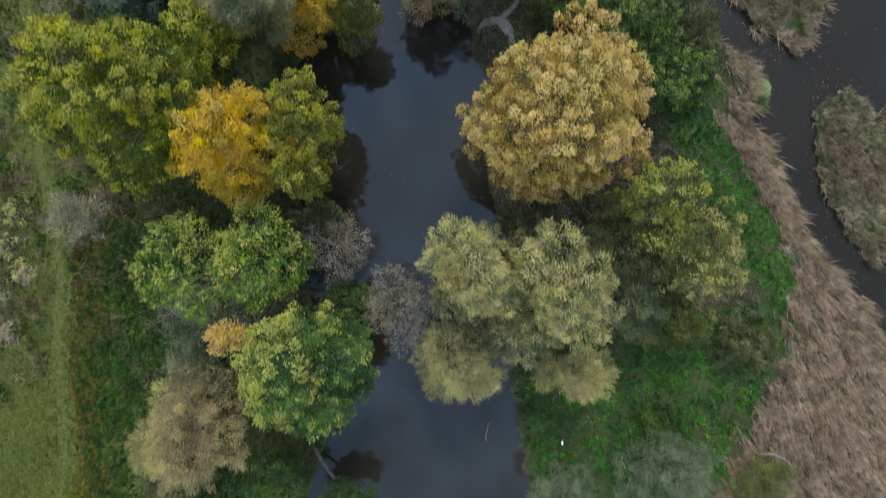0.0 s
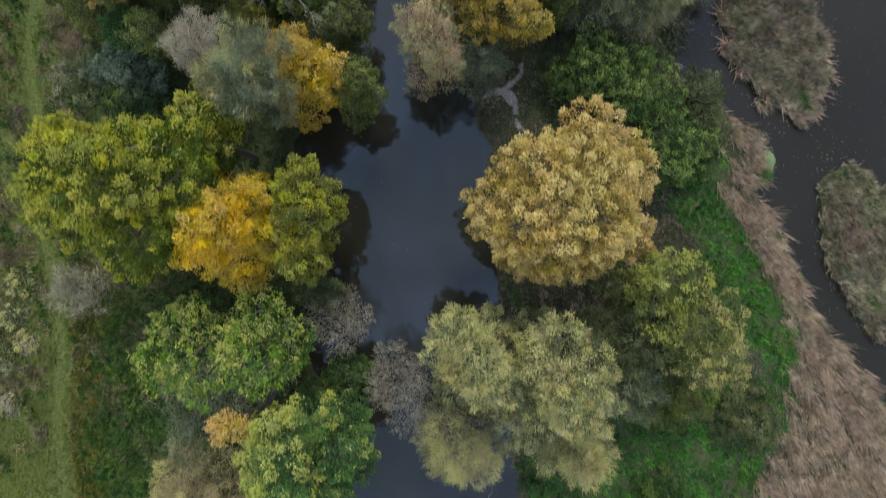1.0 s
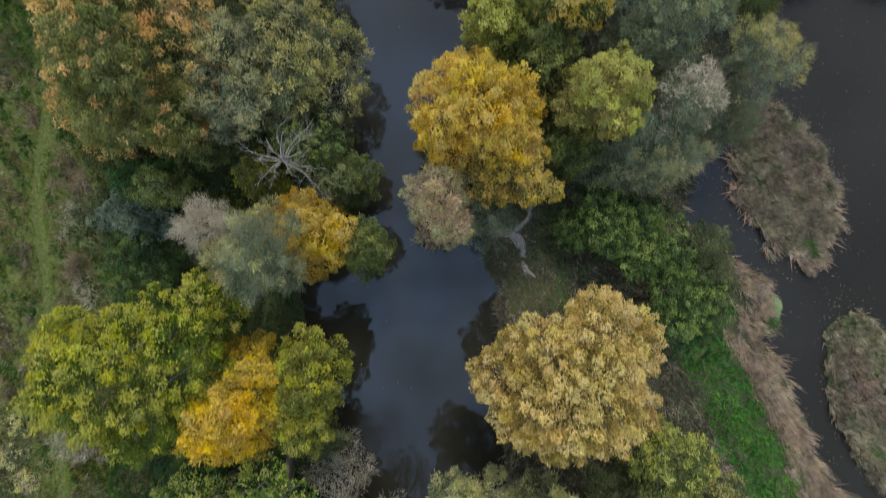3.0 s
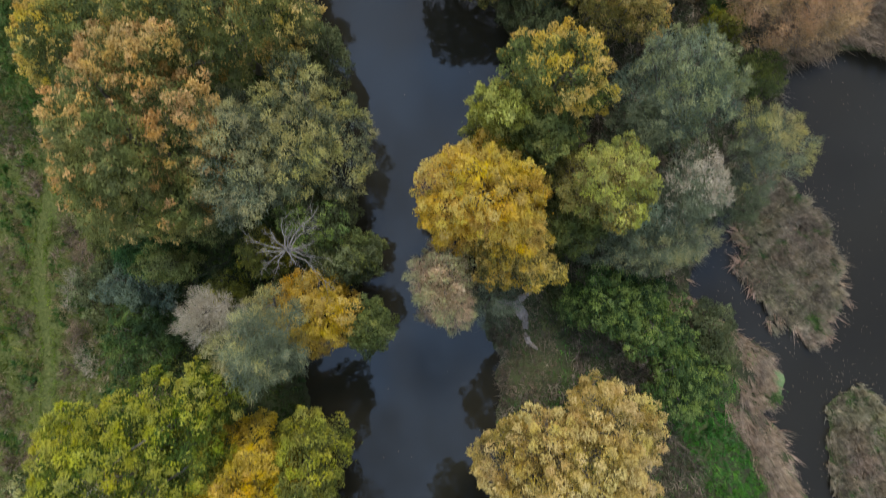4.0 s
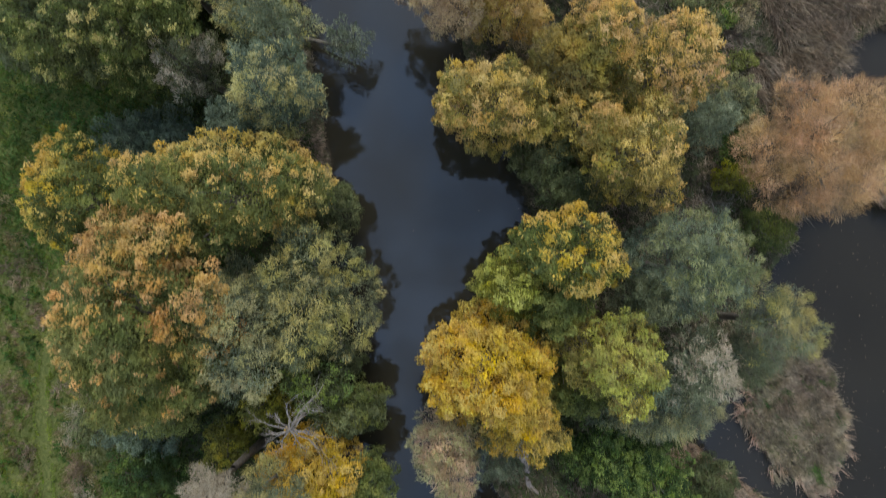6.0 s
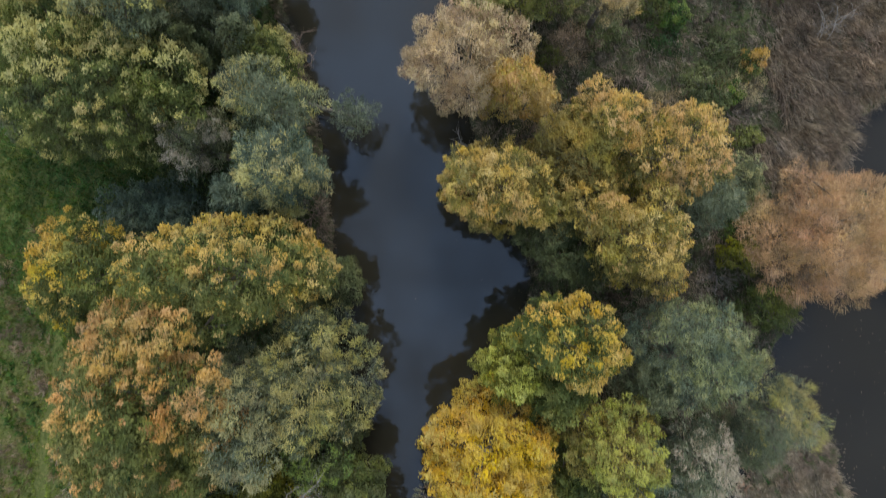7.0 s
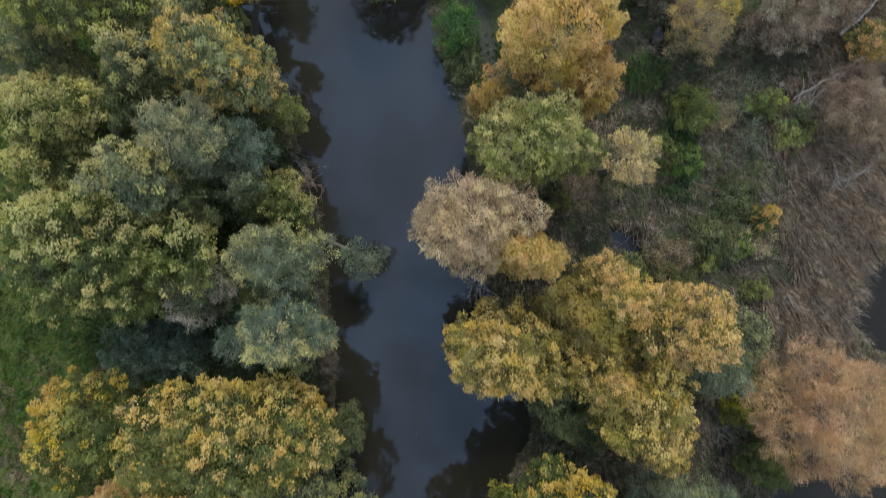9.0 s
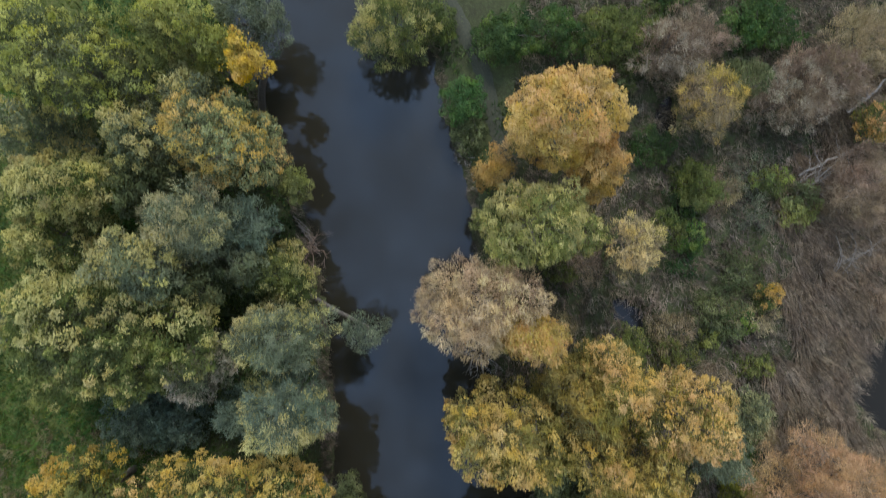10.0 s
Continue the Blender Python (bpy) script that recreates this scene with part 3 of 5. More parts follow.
def tree(name, label, x, y, rx, ry, top, leaves, leaf="broad", lobes=7, density=1.0, bark=BARK, seed=1, slim=0.42, turned=(0, 0, 0), turned_at=0.0, tip_leaves="", side=(0, 0, 0.3), group="riverside trees"):
    """A tree with trunk, limbs and a lobed crown whose highest leaves reach top."""
    rng = np.random.default_rng(seed)
    z0 = max(ground_at(x, y), 0.0) - 0.1
    full = top - z0
    rz = max(slim * full, 0.8)
    mid = full - rz * 0.98
    ob = thing(name, x, y, z0, label, "shrub" if full < 6.5 else "tree", group)
    (v, f), (yv, yf), tips = crown_leaves(rng, rx, ry, rz, lobes, leaf, density, side)
    v = v + np.array([0, 0, mid], np.float32)
    yv = yv + np.array([0, 0, mid], np.float32)
    tips = tips + np.array([0, 0, mid])
    v[:, 2] = np.maximum(v[:, 2], 0.15)
    girth = 0.019 * full + 0.03
    fork = np.array([rng.normal(0, 0.1), rng.normal(0, 0.1), mid * 0.62])
    root = (0.0, 0.0, -0.2)
    if ground_at(x, y) < 0.25:
        # a crown over the water leans out from the nearest bank
        ways = [(r * math.cos(a), r * math.sin(a)) for r in (0.8, 1.4, 2.0, 2.7, 3.5, 4.5) for a in np.linspace(0, 6.0, 14)]
        root = next(((i, j, ground_at(x + i, y + j) - z0 - 0.3) for i, j in ways if ground_at(x + i, y + j) > 0.3), root)
    tv, tf = tube(bent(rng, root, fork, 5, 0.06), np.linspace(girth * 1.25, girth * 0.8, 5), 8)
    part("trunk", mesh_from("trunk", tv, tf, bark, True), ob)
    count = 6 if full > 7 else 4
    order = np.argsort(np.arctan2(tips[:, 1], tips[:, 0]))
    for i in range(count):
        tip = tips[order[int((i + 0.5) * len(order) / count)]]
        main = bent(rng, fork, tip * np.array([0.9, 0.9, 1]), 6, 0.10)
        pieces = [tube(main, np.linspace(girth * 0.5, 0.025, 6), 5)]
        for j in range(3):
            s = main[2 + j % 3]
            e = s + (tips[order[(int((i + 0.2 + 0.3 * j) * len(order) / count)) % len(order)]] - s) * 0.85
            pieces.append(tube(bent(rng, s, e, 4, 0.12), np.linspace(girth * 0.28, 0.015, 4), 3))
        lv, lf = joined(pieces)
        part("limb", mesh_from("limb", lv, lf, bark, True), ob)
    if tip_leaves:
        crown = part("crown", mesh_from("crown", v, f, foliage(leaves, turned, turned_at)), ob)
        part("turned_leaves", mesh_from("turned_leaves", yv, yf, foliage(tip_leaves)), crown, "paler shoot-tip leaves, autumn colour with painted sunlight")
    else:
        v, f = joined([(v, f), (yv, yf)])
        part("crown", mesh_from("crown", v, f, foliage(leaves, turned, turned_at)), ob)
    return ob


def grow(rng, start, way, length, radius, depth, pieces, spread=0.55):
    """Forking bare twigs."""
    n = 4
    p = [np.array(start, float)]
    w = np.array(way, float)
    for i in range(n - 1):
        w = unit(w + rng.normal(0, 0.2, 3))
        p.append(p[-1] + w * length / (n - 1))
    pieces.append(tube(p, np.linspace(radius, radius * 0.55, n), 4 if radius > 0.03 else 3))
    if depth > 0:
        for i in range(3 if depth > 1 else 4):
            k = rng.integers(1, n)
            grow(rng, p[k], unit(w + rng.normal(0, spread, 3)), length * rng.uniform(0.55, 0.8), radius * 0.55, depth - 1, pieces, spread)


def bare_tree(name, label, x, y, rx, ry, top, mat=TWIG, stems=6, depth=3, thick=0.07, seed=1, upright=0.8, group="bare shrubs"):
    """A leafless tree or shrub of forking twigs."""
    rng = np.random.default_rng(seed)
    z0 = max(ground_at(x, y), 0.0) - 0.1
    full = top - z0
    ob = thing(name, x, y, z0, label, "shrub" if full < 6.5 else "bare tree", group)
    reach = 1 + 0.65 + 0.45 + 0.3
    for i in range(stems):
        a = 2 * math.pi * i / stems + rng.uniform(-0.4, 0.4)
        lean = rng.uniform(0.35, 1.0)
        way = unit(np.array([math.cos(a) * rx * lean, math.sin(a) * ry * lean, full * upright]))
        pieces = []
        size = math.sqrt((rx * lean) ** 2 + (full * upright) ** 2)
        grow(rng, (math.cos(a) * 0.15, math.sin(a) * 0.15, -0.1), way, size * 0.40, thick, depth, pieces)
        v, f = joined(pieces)
        v[:, 2] = np.clip(v[:, 2], -0.2, full * 1.02)
        part("stem", mesh_from("stem", v, f, mat, True), ob)
    return ob


def sown(rng, x0, x1, y0, y1, per, test):
    """Places strewn over a stretch of land where test(x, y) gives a chance."""
    n = int((x1 - x0) * (y1 - y0) * per)
    x, y = rng.uniform(x0, x1, n), rng.uniform(y0, y1, n)
    k = rng.uniform(0, 1, n) < test(x, y)
    x, y = x[k], y[k]
    z = height(x, y)
    k = z > 0.03
    return np.stack([x, y, z], 1)[k]


def growth(name, label, category, places, mat, rng, length, width, lean=None, scatter=0.5, flat=0.0, clump=0.0):
    """Grass, reeds or herbs: one sheet of standing blades. lean gives the way in which they bow at a place."""
    n = len(places)
    x, y = places[:, 0], places[:, 1]
    bow = np.zeros((n, 2)) if lean is None else np.stack([b + 0 * x for b in lean(x, y)], 1)
    if clump > 0:
        # blades of one tuft share a root and a bow
        x, y = x + 0.5 * clump * np.sin(y * 1.9 / clump), y + 0.5 * clump * np.sin(x * 2.3 / clump)
        cell = np.floor(x / clump).astype(int) * 7919 + np.floor(y / clump).astype(int)
        wild = np.stack([np.sin(cell * 12.9898) * 43758.5453 % 1, np.sin(cell * 78.233) * 12345.678 % 1, np.sin(cell * 37.719) * 24634.6345 % 1], 1)
        bow = bow + (wild[:, :2] - 0.5) * 0.6
        size = 0.6 + 0.8 * wild[:, 2]
        shift = (wild[:, :2] - 0.5) * clump * 0.8
        places = places.copy()
        places[:, 0] = places[:, 0] * 0.7 + ((np.floor(x / clump) + 0.5) * clump + shift[:, 0]) * 0.3
        places[:, 1] = places[:, 1] * 0.7 + ((np.floor(y / clump) + 0.5) * clump + shift[:, 1]) * 0.3
    else:
        size = np.ones(n)
    axis = unit(np.stack([bow[:, 0] + rng.normal(0, scatter, n), bow[:, 1] + rng.normal(0, scatter, n), np.abs(rng.normal(1 - flat, 0.25, n)) + 0.05], 1))
    normal = unit(rng.normal(0, 0.6, (n, 3)) + np.array([0, 0, 1.0]))
    k = rng.uniform(0.55, 1.25, n) * size
    v, f = blades(places - np.array([0, 0, 0.02]), axis, normal, length * k, width * np.sqrt(k))
    return tagged(new(name, mesh_from(name, v, f, mat)), label, category, kind="stuff")


# ---- ground and water ----
def terrain():
    far = np.array([-1500, -700, -350, -180, -110, -75.0])
    xs = np.concatenate([far, np.arange(-50, 50.01, 0.5), -far[::-1]])
    ys = np.concatenate([far, np.arange(-60, 60.01, 0.5), -far[::-1]])
    gx, gy = np.meshgrid(xs, ys)
    gz = height(gx, gy)
    v = np.stack([gx, gy, gz], 2).reshape(-1, 3)
    nx, ny = len(xs), len(ys)
    i = (np.arange(ny - 1)[:, None] * nx + np.arange(nx - 1)[None]).ravel()
    f = np.stack([i, i + 1, i + nx + 1, i + nx], 1)
    tagged(new("ground", mesh_from("ground", v, f, GROUND, True)), "uneven earth and turf of the river banks", "ground", kind="structure")


def sheet(name, x0, x1, label, mat):
    v = [(x0, -1500, 0), (x1, -1500, 0), (x1, 1500, 0), (x0, 1500, 0)]
    return tagged(new(name, mesh_from(name, v, [(0, 1, 2, 3)], mat)), label, "water", kind="structure")


terrain()
sheet("river_water", -1500, 8.0, "calm dark river mirroring a cloudy sky and the trees", RIVER)
sheet("pond_water", 8.0, 1500, "still brownish water of a backwater pond", POND)


# ---- trees and shrubs of the west bank, from south to north ----
tree("willow_tree", "beige and grey-green willow at the meadow edge", -14.1, -31.2, 2.8, 3.6, 9.5, "beige", "fine", seed=11, lobes=8, density=1.15, tip_leaves='pale_tips', side=(0, 0, 0.1))
tree("willow_tree", "dull green willow skirt beside the beige willow", -16.9, -34.6, 1.7, 1.5, 6, "dull_olive", "willow", seed=12, density=0.7)
tree("maple_tree", "round green tree with yellow leaf tips over the river", -7.5, -28.2, 3.6, 3.7, 13.6, "bright_green", "broad", seed=13, lobes=9, tip_leaves='lime_tips', side=(-0.7, 0.5, 0.2))
tree("ash_tree", "feathery fresh green ash with thin open branches", -13.2, -22.3, 2.1, 3.0, 11.3, "lime", "ash", seed=14, density=0.6, lobes=11, tip_leaves='lime_tips', slim=0.28, side=(0.1, 0.6, 0.35))
tree("ash_tree", "upright fresh green ash with thin open crown", -9.2, -21.9, 2.3, 3.0, 11.8, "lime", "ash", seed=15, density=0.6, lobes=10, tip_leaves='lime_tips', slim=0.3, side=(0.1, 0.6, 0.35))
tree("willow_tree", "thin grey-green willow with bare twigs", -12.2, -24.2, 3.8, 1.9, 8.3, "silver", "willow", seed=16, density=0.42)
tree("willow_tree", "thin olive willow with many bare twigs", -14.1, -27.1, 1.9, 2.1, 7.5, "grey_olive", "willow", seed=17, density=0.5)
bare_tree("bare_tree", "leafless grey branches among thin willows", -14.4, -25.5, 2.6, 1.8, 9.6, PALE_BARK, seed=18, thick=0.04, stems=10)
tree("maple_sapling", "small yellow maple among bare branches", -10.6, -26.0, 1.2, 0.9, 10.5, "straw_gold", "small", seed=19, lobes=6, slim=0.1)
tree("bare_shrub", "leafless grey alder shrub leaning over the water", -6.2, -21.7, 2.2, 2.3, 5.5, "grey_twigs", "fine", seed=20, density=0.34)
tree("alder_shrub", "dark grey-green alder shrub at the water", -7.2, -19.9, 1.7, 1.2, 5, "dull_olive", "small", seed=21)
tree("alder_shrub", "dark green alder shrub on the bank", -5.8, -25.3, 1.6, 1.6, 3.5, "deep_green", "small", seed=22)
tree("alder_shrub", "dark green alder shrub in shade under trees", -7.7, -26.8, 2.1, 1.7, 4, "deep_green", "small", seed=23)
tree("alder_shrub", "dark green shrub behind the maple", -11.1, -35.2, 2.4, 1.7, 5, "deep_green", "small", seed=24)
tree("alder_shrub", "green shrub at the river bend", -6.6, -37.0, 1.9, 1.0, 4.5, "deep_green", "small", seed=25)
tree("maple_tree", "large spreading green tree with yellow sunlit leaves", -14.5, -14.4, 4.3, 4.3, 16.0, "green_yellow", "broad", seed=26, lobes=11, density=1.15, tip_leaves='acid_tips', side=(-0.3, 0.3, 0.4), slim=0.36)
tree("maple_tree", "bright golden maple in full autumn colour", -10.3, -16.1, 2.9, 3.4, 13.8, "bright_gold", "broad", seed=27, lobes=8)
tree("maple_tree", "yellow-green tree leaning to the river", -7.4, -15.7, 2.4, 3.4, 11.0, "ochre", "broad", seed=28, tip_leaves='acid_tips', side=(-0.3, 0.4, 0.1), lobes=7)
tree("hawthorn_shrub", "dark green undergrowth below large trees", -15.3, -21.0, 2.7, 1.4, 4.5, "deep_green", "small", seed=29)
tree("bare_shrub", "pale leafless shrub at the meadow edge", -21.4, -19.2, 2.0, 1.7, 4.5, "grey_twigs", "fine", seed=30, density=0.55)
tree("willow_shrub", "silvery grey-green willow shrub with a pale side", -9.0, -8.4, 2.4, 2.5, 13.2, "silver", "fine", seed=31, lobes=7, density=1.2, tip_leaves='pale_tips', side=(-0.7, 0.3, -0.2), slim=0.3)
tree("willow_shrub", "beige and grey willow shrub", -11.2, -7.3, 1.5, 1.4, 12.3, "pale_beige", "fine", seed=32, lobes=6, slim=0.2)
tree("maple_tree", "orange-gold field maple over the river", -7.1, -7.5, 3.1, 2.7, 9.4, "golden", "small", seed=33, lobes=7, tip_leaves='gold_tips')
tree("maple_tree", "olive green maple crown hanging over the water", -4.0, -8.5, 1.5, 1.9, 8.0, "olive", "small", seed=34)
tree("alder_shrub", "grey-green alder behind the orange maple", -5.3, -4.6, 2.1, 1.6, 7, "dull_olive", "small", seed=35)
tree("hawthorn_shrub", "dark yellow-green shrub in shade", -12.6, -6.5, 1.4, 1.6, 5.5, "ochre", "small", seed=37)
tree("hawthorn_shrub", "dark teal-green shrub in shade", -17.7, -6.0, 2.4, 1.8, 5, "teal", "small", seed=38)
tree("hawthorn_shrub", "dark green thicket beside the meadow", -17.6, -9.1, 2.6, 2.4, 4.5, "deep_green", "small", seed=39)
tree("hawthorn_shrub", "mixed green bush at the foot of an orange tree", -16.7, -4.1, 2.5, 1.4, 6.5, "bright_green", "small", seed=40)
tree("bramble_shrub", "olive shrub beside the meadow track", -20.6, -6.1, 1.6, 2.1, 3.8, "dull_olive", "small", seed=41)
tree("oak_tree", "large olive oak with orange-brown upper leaves", -14.5, 1.4, 4.4, 5.2, 15.6, "brown_olive", "broad", seed=42, lobes=11, density=1.15, tip_leaves='orange_tips', side=(0.4, 1.0, -0.3), slim=0.36)
tree("oak_tree", "wide olive oak with scattered yellow leaves", -11.2, 7.6, 5.7, 3.3, 13.8, "brown_olive", "broad", seed=43, lobes=11, tip_leaves='straw_gold', side=(0.1, 0.6, -0.3))
tree("willow_tree", "grey-olive willow leaning to the river", -7.0, 2.4, 3.6, 4.0, 11.0, "grey_olive", "willow", seed=44, lobes=8, tip_leaves='straw_tips', side=(0.2, 0, 0.4))
tree("willow_tree", "silver-grey willow between oaks", -10.3, 0.8, 2.2, 3.8, 12.2, "silver", "willow", seed=45, lobes=7, tip_leaves='silver_tips', slim=0.33)
tree("alder_shrub", "shaded grey alder under the willow", -7.2, -1.5, 2.7, 1.7, 5, "dull_olive", "small", seed=46)
tree("alder_tree", "green alder at the water edge", -5.6, -4.1, 2.5, 1.8, 6.5, "olive", "small", seed=47)
tree("hazel_tree", "round ochre-green hazel at the meadow edge", -19.4, 7.5, 3.0, 3.4, 10.6, "olive", "small", seed=48, lobes=8, density=1.3, tip_leaves='gold_tips', side=(-1.1, 0.3, -0.2), slim=0.32)
tree("hawthorn_shrub", "dark teal hawthorn between oak crowns", -18.7, 10.9, 2.0, 2.0, 5.5, "teal", "small", seed=49)
tree("hawthorn_shrub", "deep green shrub in shade under oaks", -17.0, 11.4, 2.9, 2.2, 5, "teal", "small", seed=50)
# paler tips lie mostly north here, painting the oak's sunlit side into its leaves
tree("oak_tree", "broad grey-olive oak with yellow leaf tips", -17.9, 17.2, 5.5, 4.0, 13, "olive", "broad", seed=51, lobes=12, tip_leaves='straw_tips', side=(0, 0.6, 0.1))
tree("oak_tree", "dull olive oak in soft shade at the field", -21.6, 15.6, 2.4, 1.8, 9, "dull_olive", "broad", seed=52, lobes=7)
tree("willow_tree", "silver willow with whitish leaves", -14.3, 22.9, 1.9, 2.3, 13.3, "silver", "willow", seed=53, lobes=8, tip_leaves='silver_tips', side=(-0.3, 0, 0.5), slim=0.3)
tree("willow_tree", "blue-grey willow at the water", -12.4, 23.0, 1.4, 1.7, 9.0, "teal", "willow", seed=54, slim=0.25)
tree("willow_tree", "silver-green willow over the bank", -9.9, 17.2, 2.6, 2.0, 11.3, "silver", "willow", seed=55, tip_leaves='pale_tips', side=(-0.4, 0.3, -0.1))
tree("willow_tree", "grey-brown thin willow on the bank", -14.0, 14.8, 1.7, 2.0, 9.5, "grey_olive", "willow", seed=56, tip_leaves='pale_beige')
tree("willow_tree", "blue-green willow with pale yellow tips", -9.3, 13.3, 2.8, 2.2, 12.2, "teal", "willow", seed=57, lobes=8, tip_leaves='pale_tips', side=(-0.3, -0.5, 0.1))
bare_tree("bare_shrub", "leafless brown shrub on the river bank", -9.0, 11.6, 1.7, 2.1, 4, PINK_TWIG, seed=58, stems=12, thick=0.025, depth=3)
bare_tree("bare_shrub", "leafless brown shrub hanging at the bank", -10.5, 21.9, 1.4, 1.8, 3.5, PINK_TWIG, seed=59, stems=8, thick=0.035)
tree("willow_branch", "silver-green willow bough reaching over the water", -6.0, 17.3, 1.5, 1.2, 4.9, "silver", "willow", seed=60, density=0.6, slim=0.3, lobes=5)
tree("hazel_tree", "olive-yellow tree leaning over the river", -13.9, 27.3, 2.9, 2.6, 11.7, "pale_willow", "small", seed=61, lobes=9, tip_leaves='straw_gold', side=(0, 0, 0.1))
tree("hazel_shrub", "yellow-green shrub end at the water", -10.9, 25.6, 0.8, 1.1, 6.0, "yellow_green", "small", seed=62)
tree("maple_tree", "green and orange maple over the river", -16.5, 32.5, 2.7, 1.7, 11.5, "yellow_green", "broad", seed=63, lobes=8, tip_leaves='yellow_tips', side=(0.3, 0.3, 0))
tree("maple_tree", "orange maple branch end at the river", -12.8, 31.4, 1.0, 1.3, 10.0, "golden", "broad", seed=64, lobes=5, slim=0.14)
tree("oak_tree", "dull green oak with rounded crown", -21.2, 30.3, 4.0, 2.8, 13, "dull_olive", "broad", seed=65, lobes=10, tip_leaves='yellow_tips')
tree("maple_tree", "yellow-green maple in the wood", -21.4, 23.9, 3.1, 2.0, 12.5, "olive", "broad", seed=66, lobes=8, tip_leaves='straw_tips', side=(0, 0.2, 0.7))
tree("oak_tree", "olive oak in the riverside wood", -17.9, 27.2, 2.4, 2.1, 11, "grey_olive", "broad", seed=67, lobes=7, tip_leaves='straw_tips', side=(0, 0, 0.5))
tree("hazel_shrub", "olive and russet shrub on the bank", -11.3, 20.5, 2.4, 1.9, 7.0, "olive", "small", seed=68, tip_leaves='straw_tips', side=(0.3, 0.3, -0.1))
tree("willow_tree", "grey-green willow at the bend", -14.1, 35.1, 1.9, 1.6, 9, "silver", "willow", seed=69)

# ---- trees and shrubs of the east bank, from south to north ----
tree("willow_shrub", "grey-green willow shrub on the grassy bank", 12.8, -36.3, 3.2, 2.2, 5, "silver", "fine", seed=70)
tree("willow_shrub", "grey willow shrub at the river edge", 6.7, -37.4, 2.2, 1.5, 4.5, "silver", "fine", seed=71)
tree("bramble_shrub", "yellow-brown shrub in the reeds", 19.2, -37.7, 1.9, 1.5, 3, "brown_olive", "fine", seed=72)
tree("willow_tree", "pale yellow-green willow over the river", 1.7, -23.6, 2.7, 3.1, 12.2, "pale_willow", "willow", seed=73, lobes=8, tip_leaves='pale_tips', side=(0.2, 0.2, 0.7))
tree("willow_tree", "drooping pale willow skirt over the water", 0.8, -28.8, 2.6, 2.3, 9.0, "silver_tips", "fine", seed=74, tip_leaves='pale_tips', lobes=5)
tree("willow_tree", "pale yellow-green willow with soft crown", 6.3, -24.6, 2.6, 3.3, 12.0, "pale_willow", "willow", seed=75, lobes=8, tip_leaves='pale_tips', side=(0, 0.2, 0.7))
tree("willow_tree", "grey-beige lower willow on the grass", 7.2, -29.8, 2.5, 1.3, 8.5, "silver_tips", "fine", seed=76, tip_leaves='pale_tips', lobes=6)
tree("bare_tree", "leafless grey willow reaching across the river", -2.5, -25.4, 2.3, 2.6, 7.0, "grey_twigs", "fine", seed=77, density=0.36)
tree("oak_tree", "olive tree with yellow-green tips", 11.9, -20.8, 2.1, 2.5, 11.0, "olive", "broad", seed=78, lobes=8, tip_leaves='yellow_tips', side=(0.2, 0.3, -0.1))
tree("oak_tree", "olive and straw-coloured tree", 13.8, -22.9, 2.2, 2.7, 11.2, "olive", "small", seed=79, lobes=8, tip_leaves='straw_tips', side=(0.6, -0.3, 0))
tree("willow_tree", "grey-green soft tree between crowns", 10.4, -23.5, 2.4, 2.4, 8.5, "dull_olive", "willow", seed=80, lobes=6)
tree("hawthorn_shrub", "dark olive thicket on the bank", 13.8, -27.5, 3.1, 2.0, 4.5, "olive", "small", seed=81, density=0.8)
tree("bramble_shrub", "olive brown bramble by the reeds", 18.7, -29.3, 2.3, 2.1, 3, "dull_olive", "small", seed=82)
tree("bramble_shrub", "dark green bramble in the grass", 13.2, -33.5, 1.8, 1.4, 2, "deep_green", "small", seed=83)
tree("maple_tree", "large round cream and gold maple", 6.8, -15.3, 5.3, 4.6, 12.9, "cream", "broad", seed=84, lobes=12, tip_leaves='maple_cream', side=(0.3, 0, 0.3))
tree("hawthorn_shrub", "dark green hawthorn thicket", 9.9, -7.2, 2.3, 2.2, 5.5, "deep_green", "small", seed=85, tip_leaves='thicket_tips', density=0.85)
tree("hawthorn_shrub", "dark green thicket with bright leaves", 12.8, -8.3, 2.5, 2.7, 5.5, "deep_green", "small", seed=86, tip_leaves='thicket_tips', density=0.85)
tree("hawthorn_shrub", "grey-olive hawthorn by the channel", 16.6, -9.1, 1.9, 1.9, 3.6, "dull_olive", "small", seed=87)
tree("hawthorn_shrub", "dark green shrub beside the gold maple", 16.1, -12.2, 2.1, 2.3, 3.6, "deep_green", "small", seed=88, tip_leaves='thicket_tips')
tree("maple_tree", "bright golden yellow maple over the river", 2.6, -0.9, 3.9, 3.7, 12.2, "golden", "broad", seed=89, lobes=10, tip_leaves='gold_tips', side=(0, 0.3, 0.2))
tree("maple_tree", "russet and ochre lower maple", 4.2, -4.5, 3.0, 1.8, 9.5, "gold_olive", "broad", seed=90, lobes=7, tip_leaves='gold_tips')
tree("maple_tree", "yellow-green maple with pale tips", 9.0, -0.8, 2.7, 2.6, 12.2, "gold_olive", "broad", seed=91, lobes=8, tip_leaves='yellow_tips', side=(0.1, 0.2, 0.5))
tree("oak_tree", "olive and orange-gold tree top", 6.2, 4.6, 3.5, 2.9, 12.0, "olive", "broad", seed=92, lobes=8, tip_leaves='gold_tips', side=(0.5, 0.2, 0.1))
tree("willow_tree", "blue-green willow with pale tips", 13.0, 4.3, 3.2, 3.0, 11.2, "teal", "willow", seed=93, lobes=8, tip_leaves='pale_willow', side=(0.2, 0.2, 0.3))
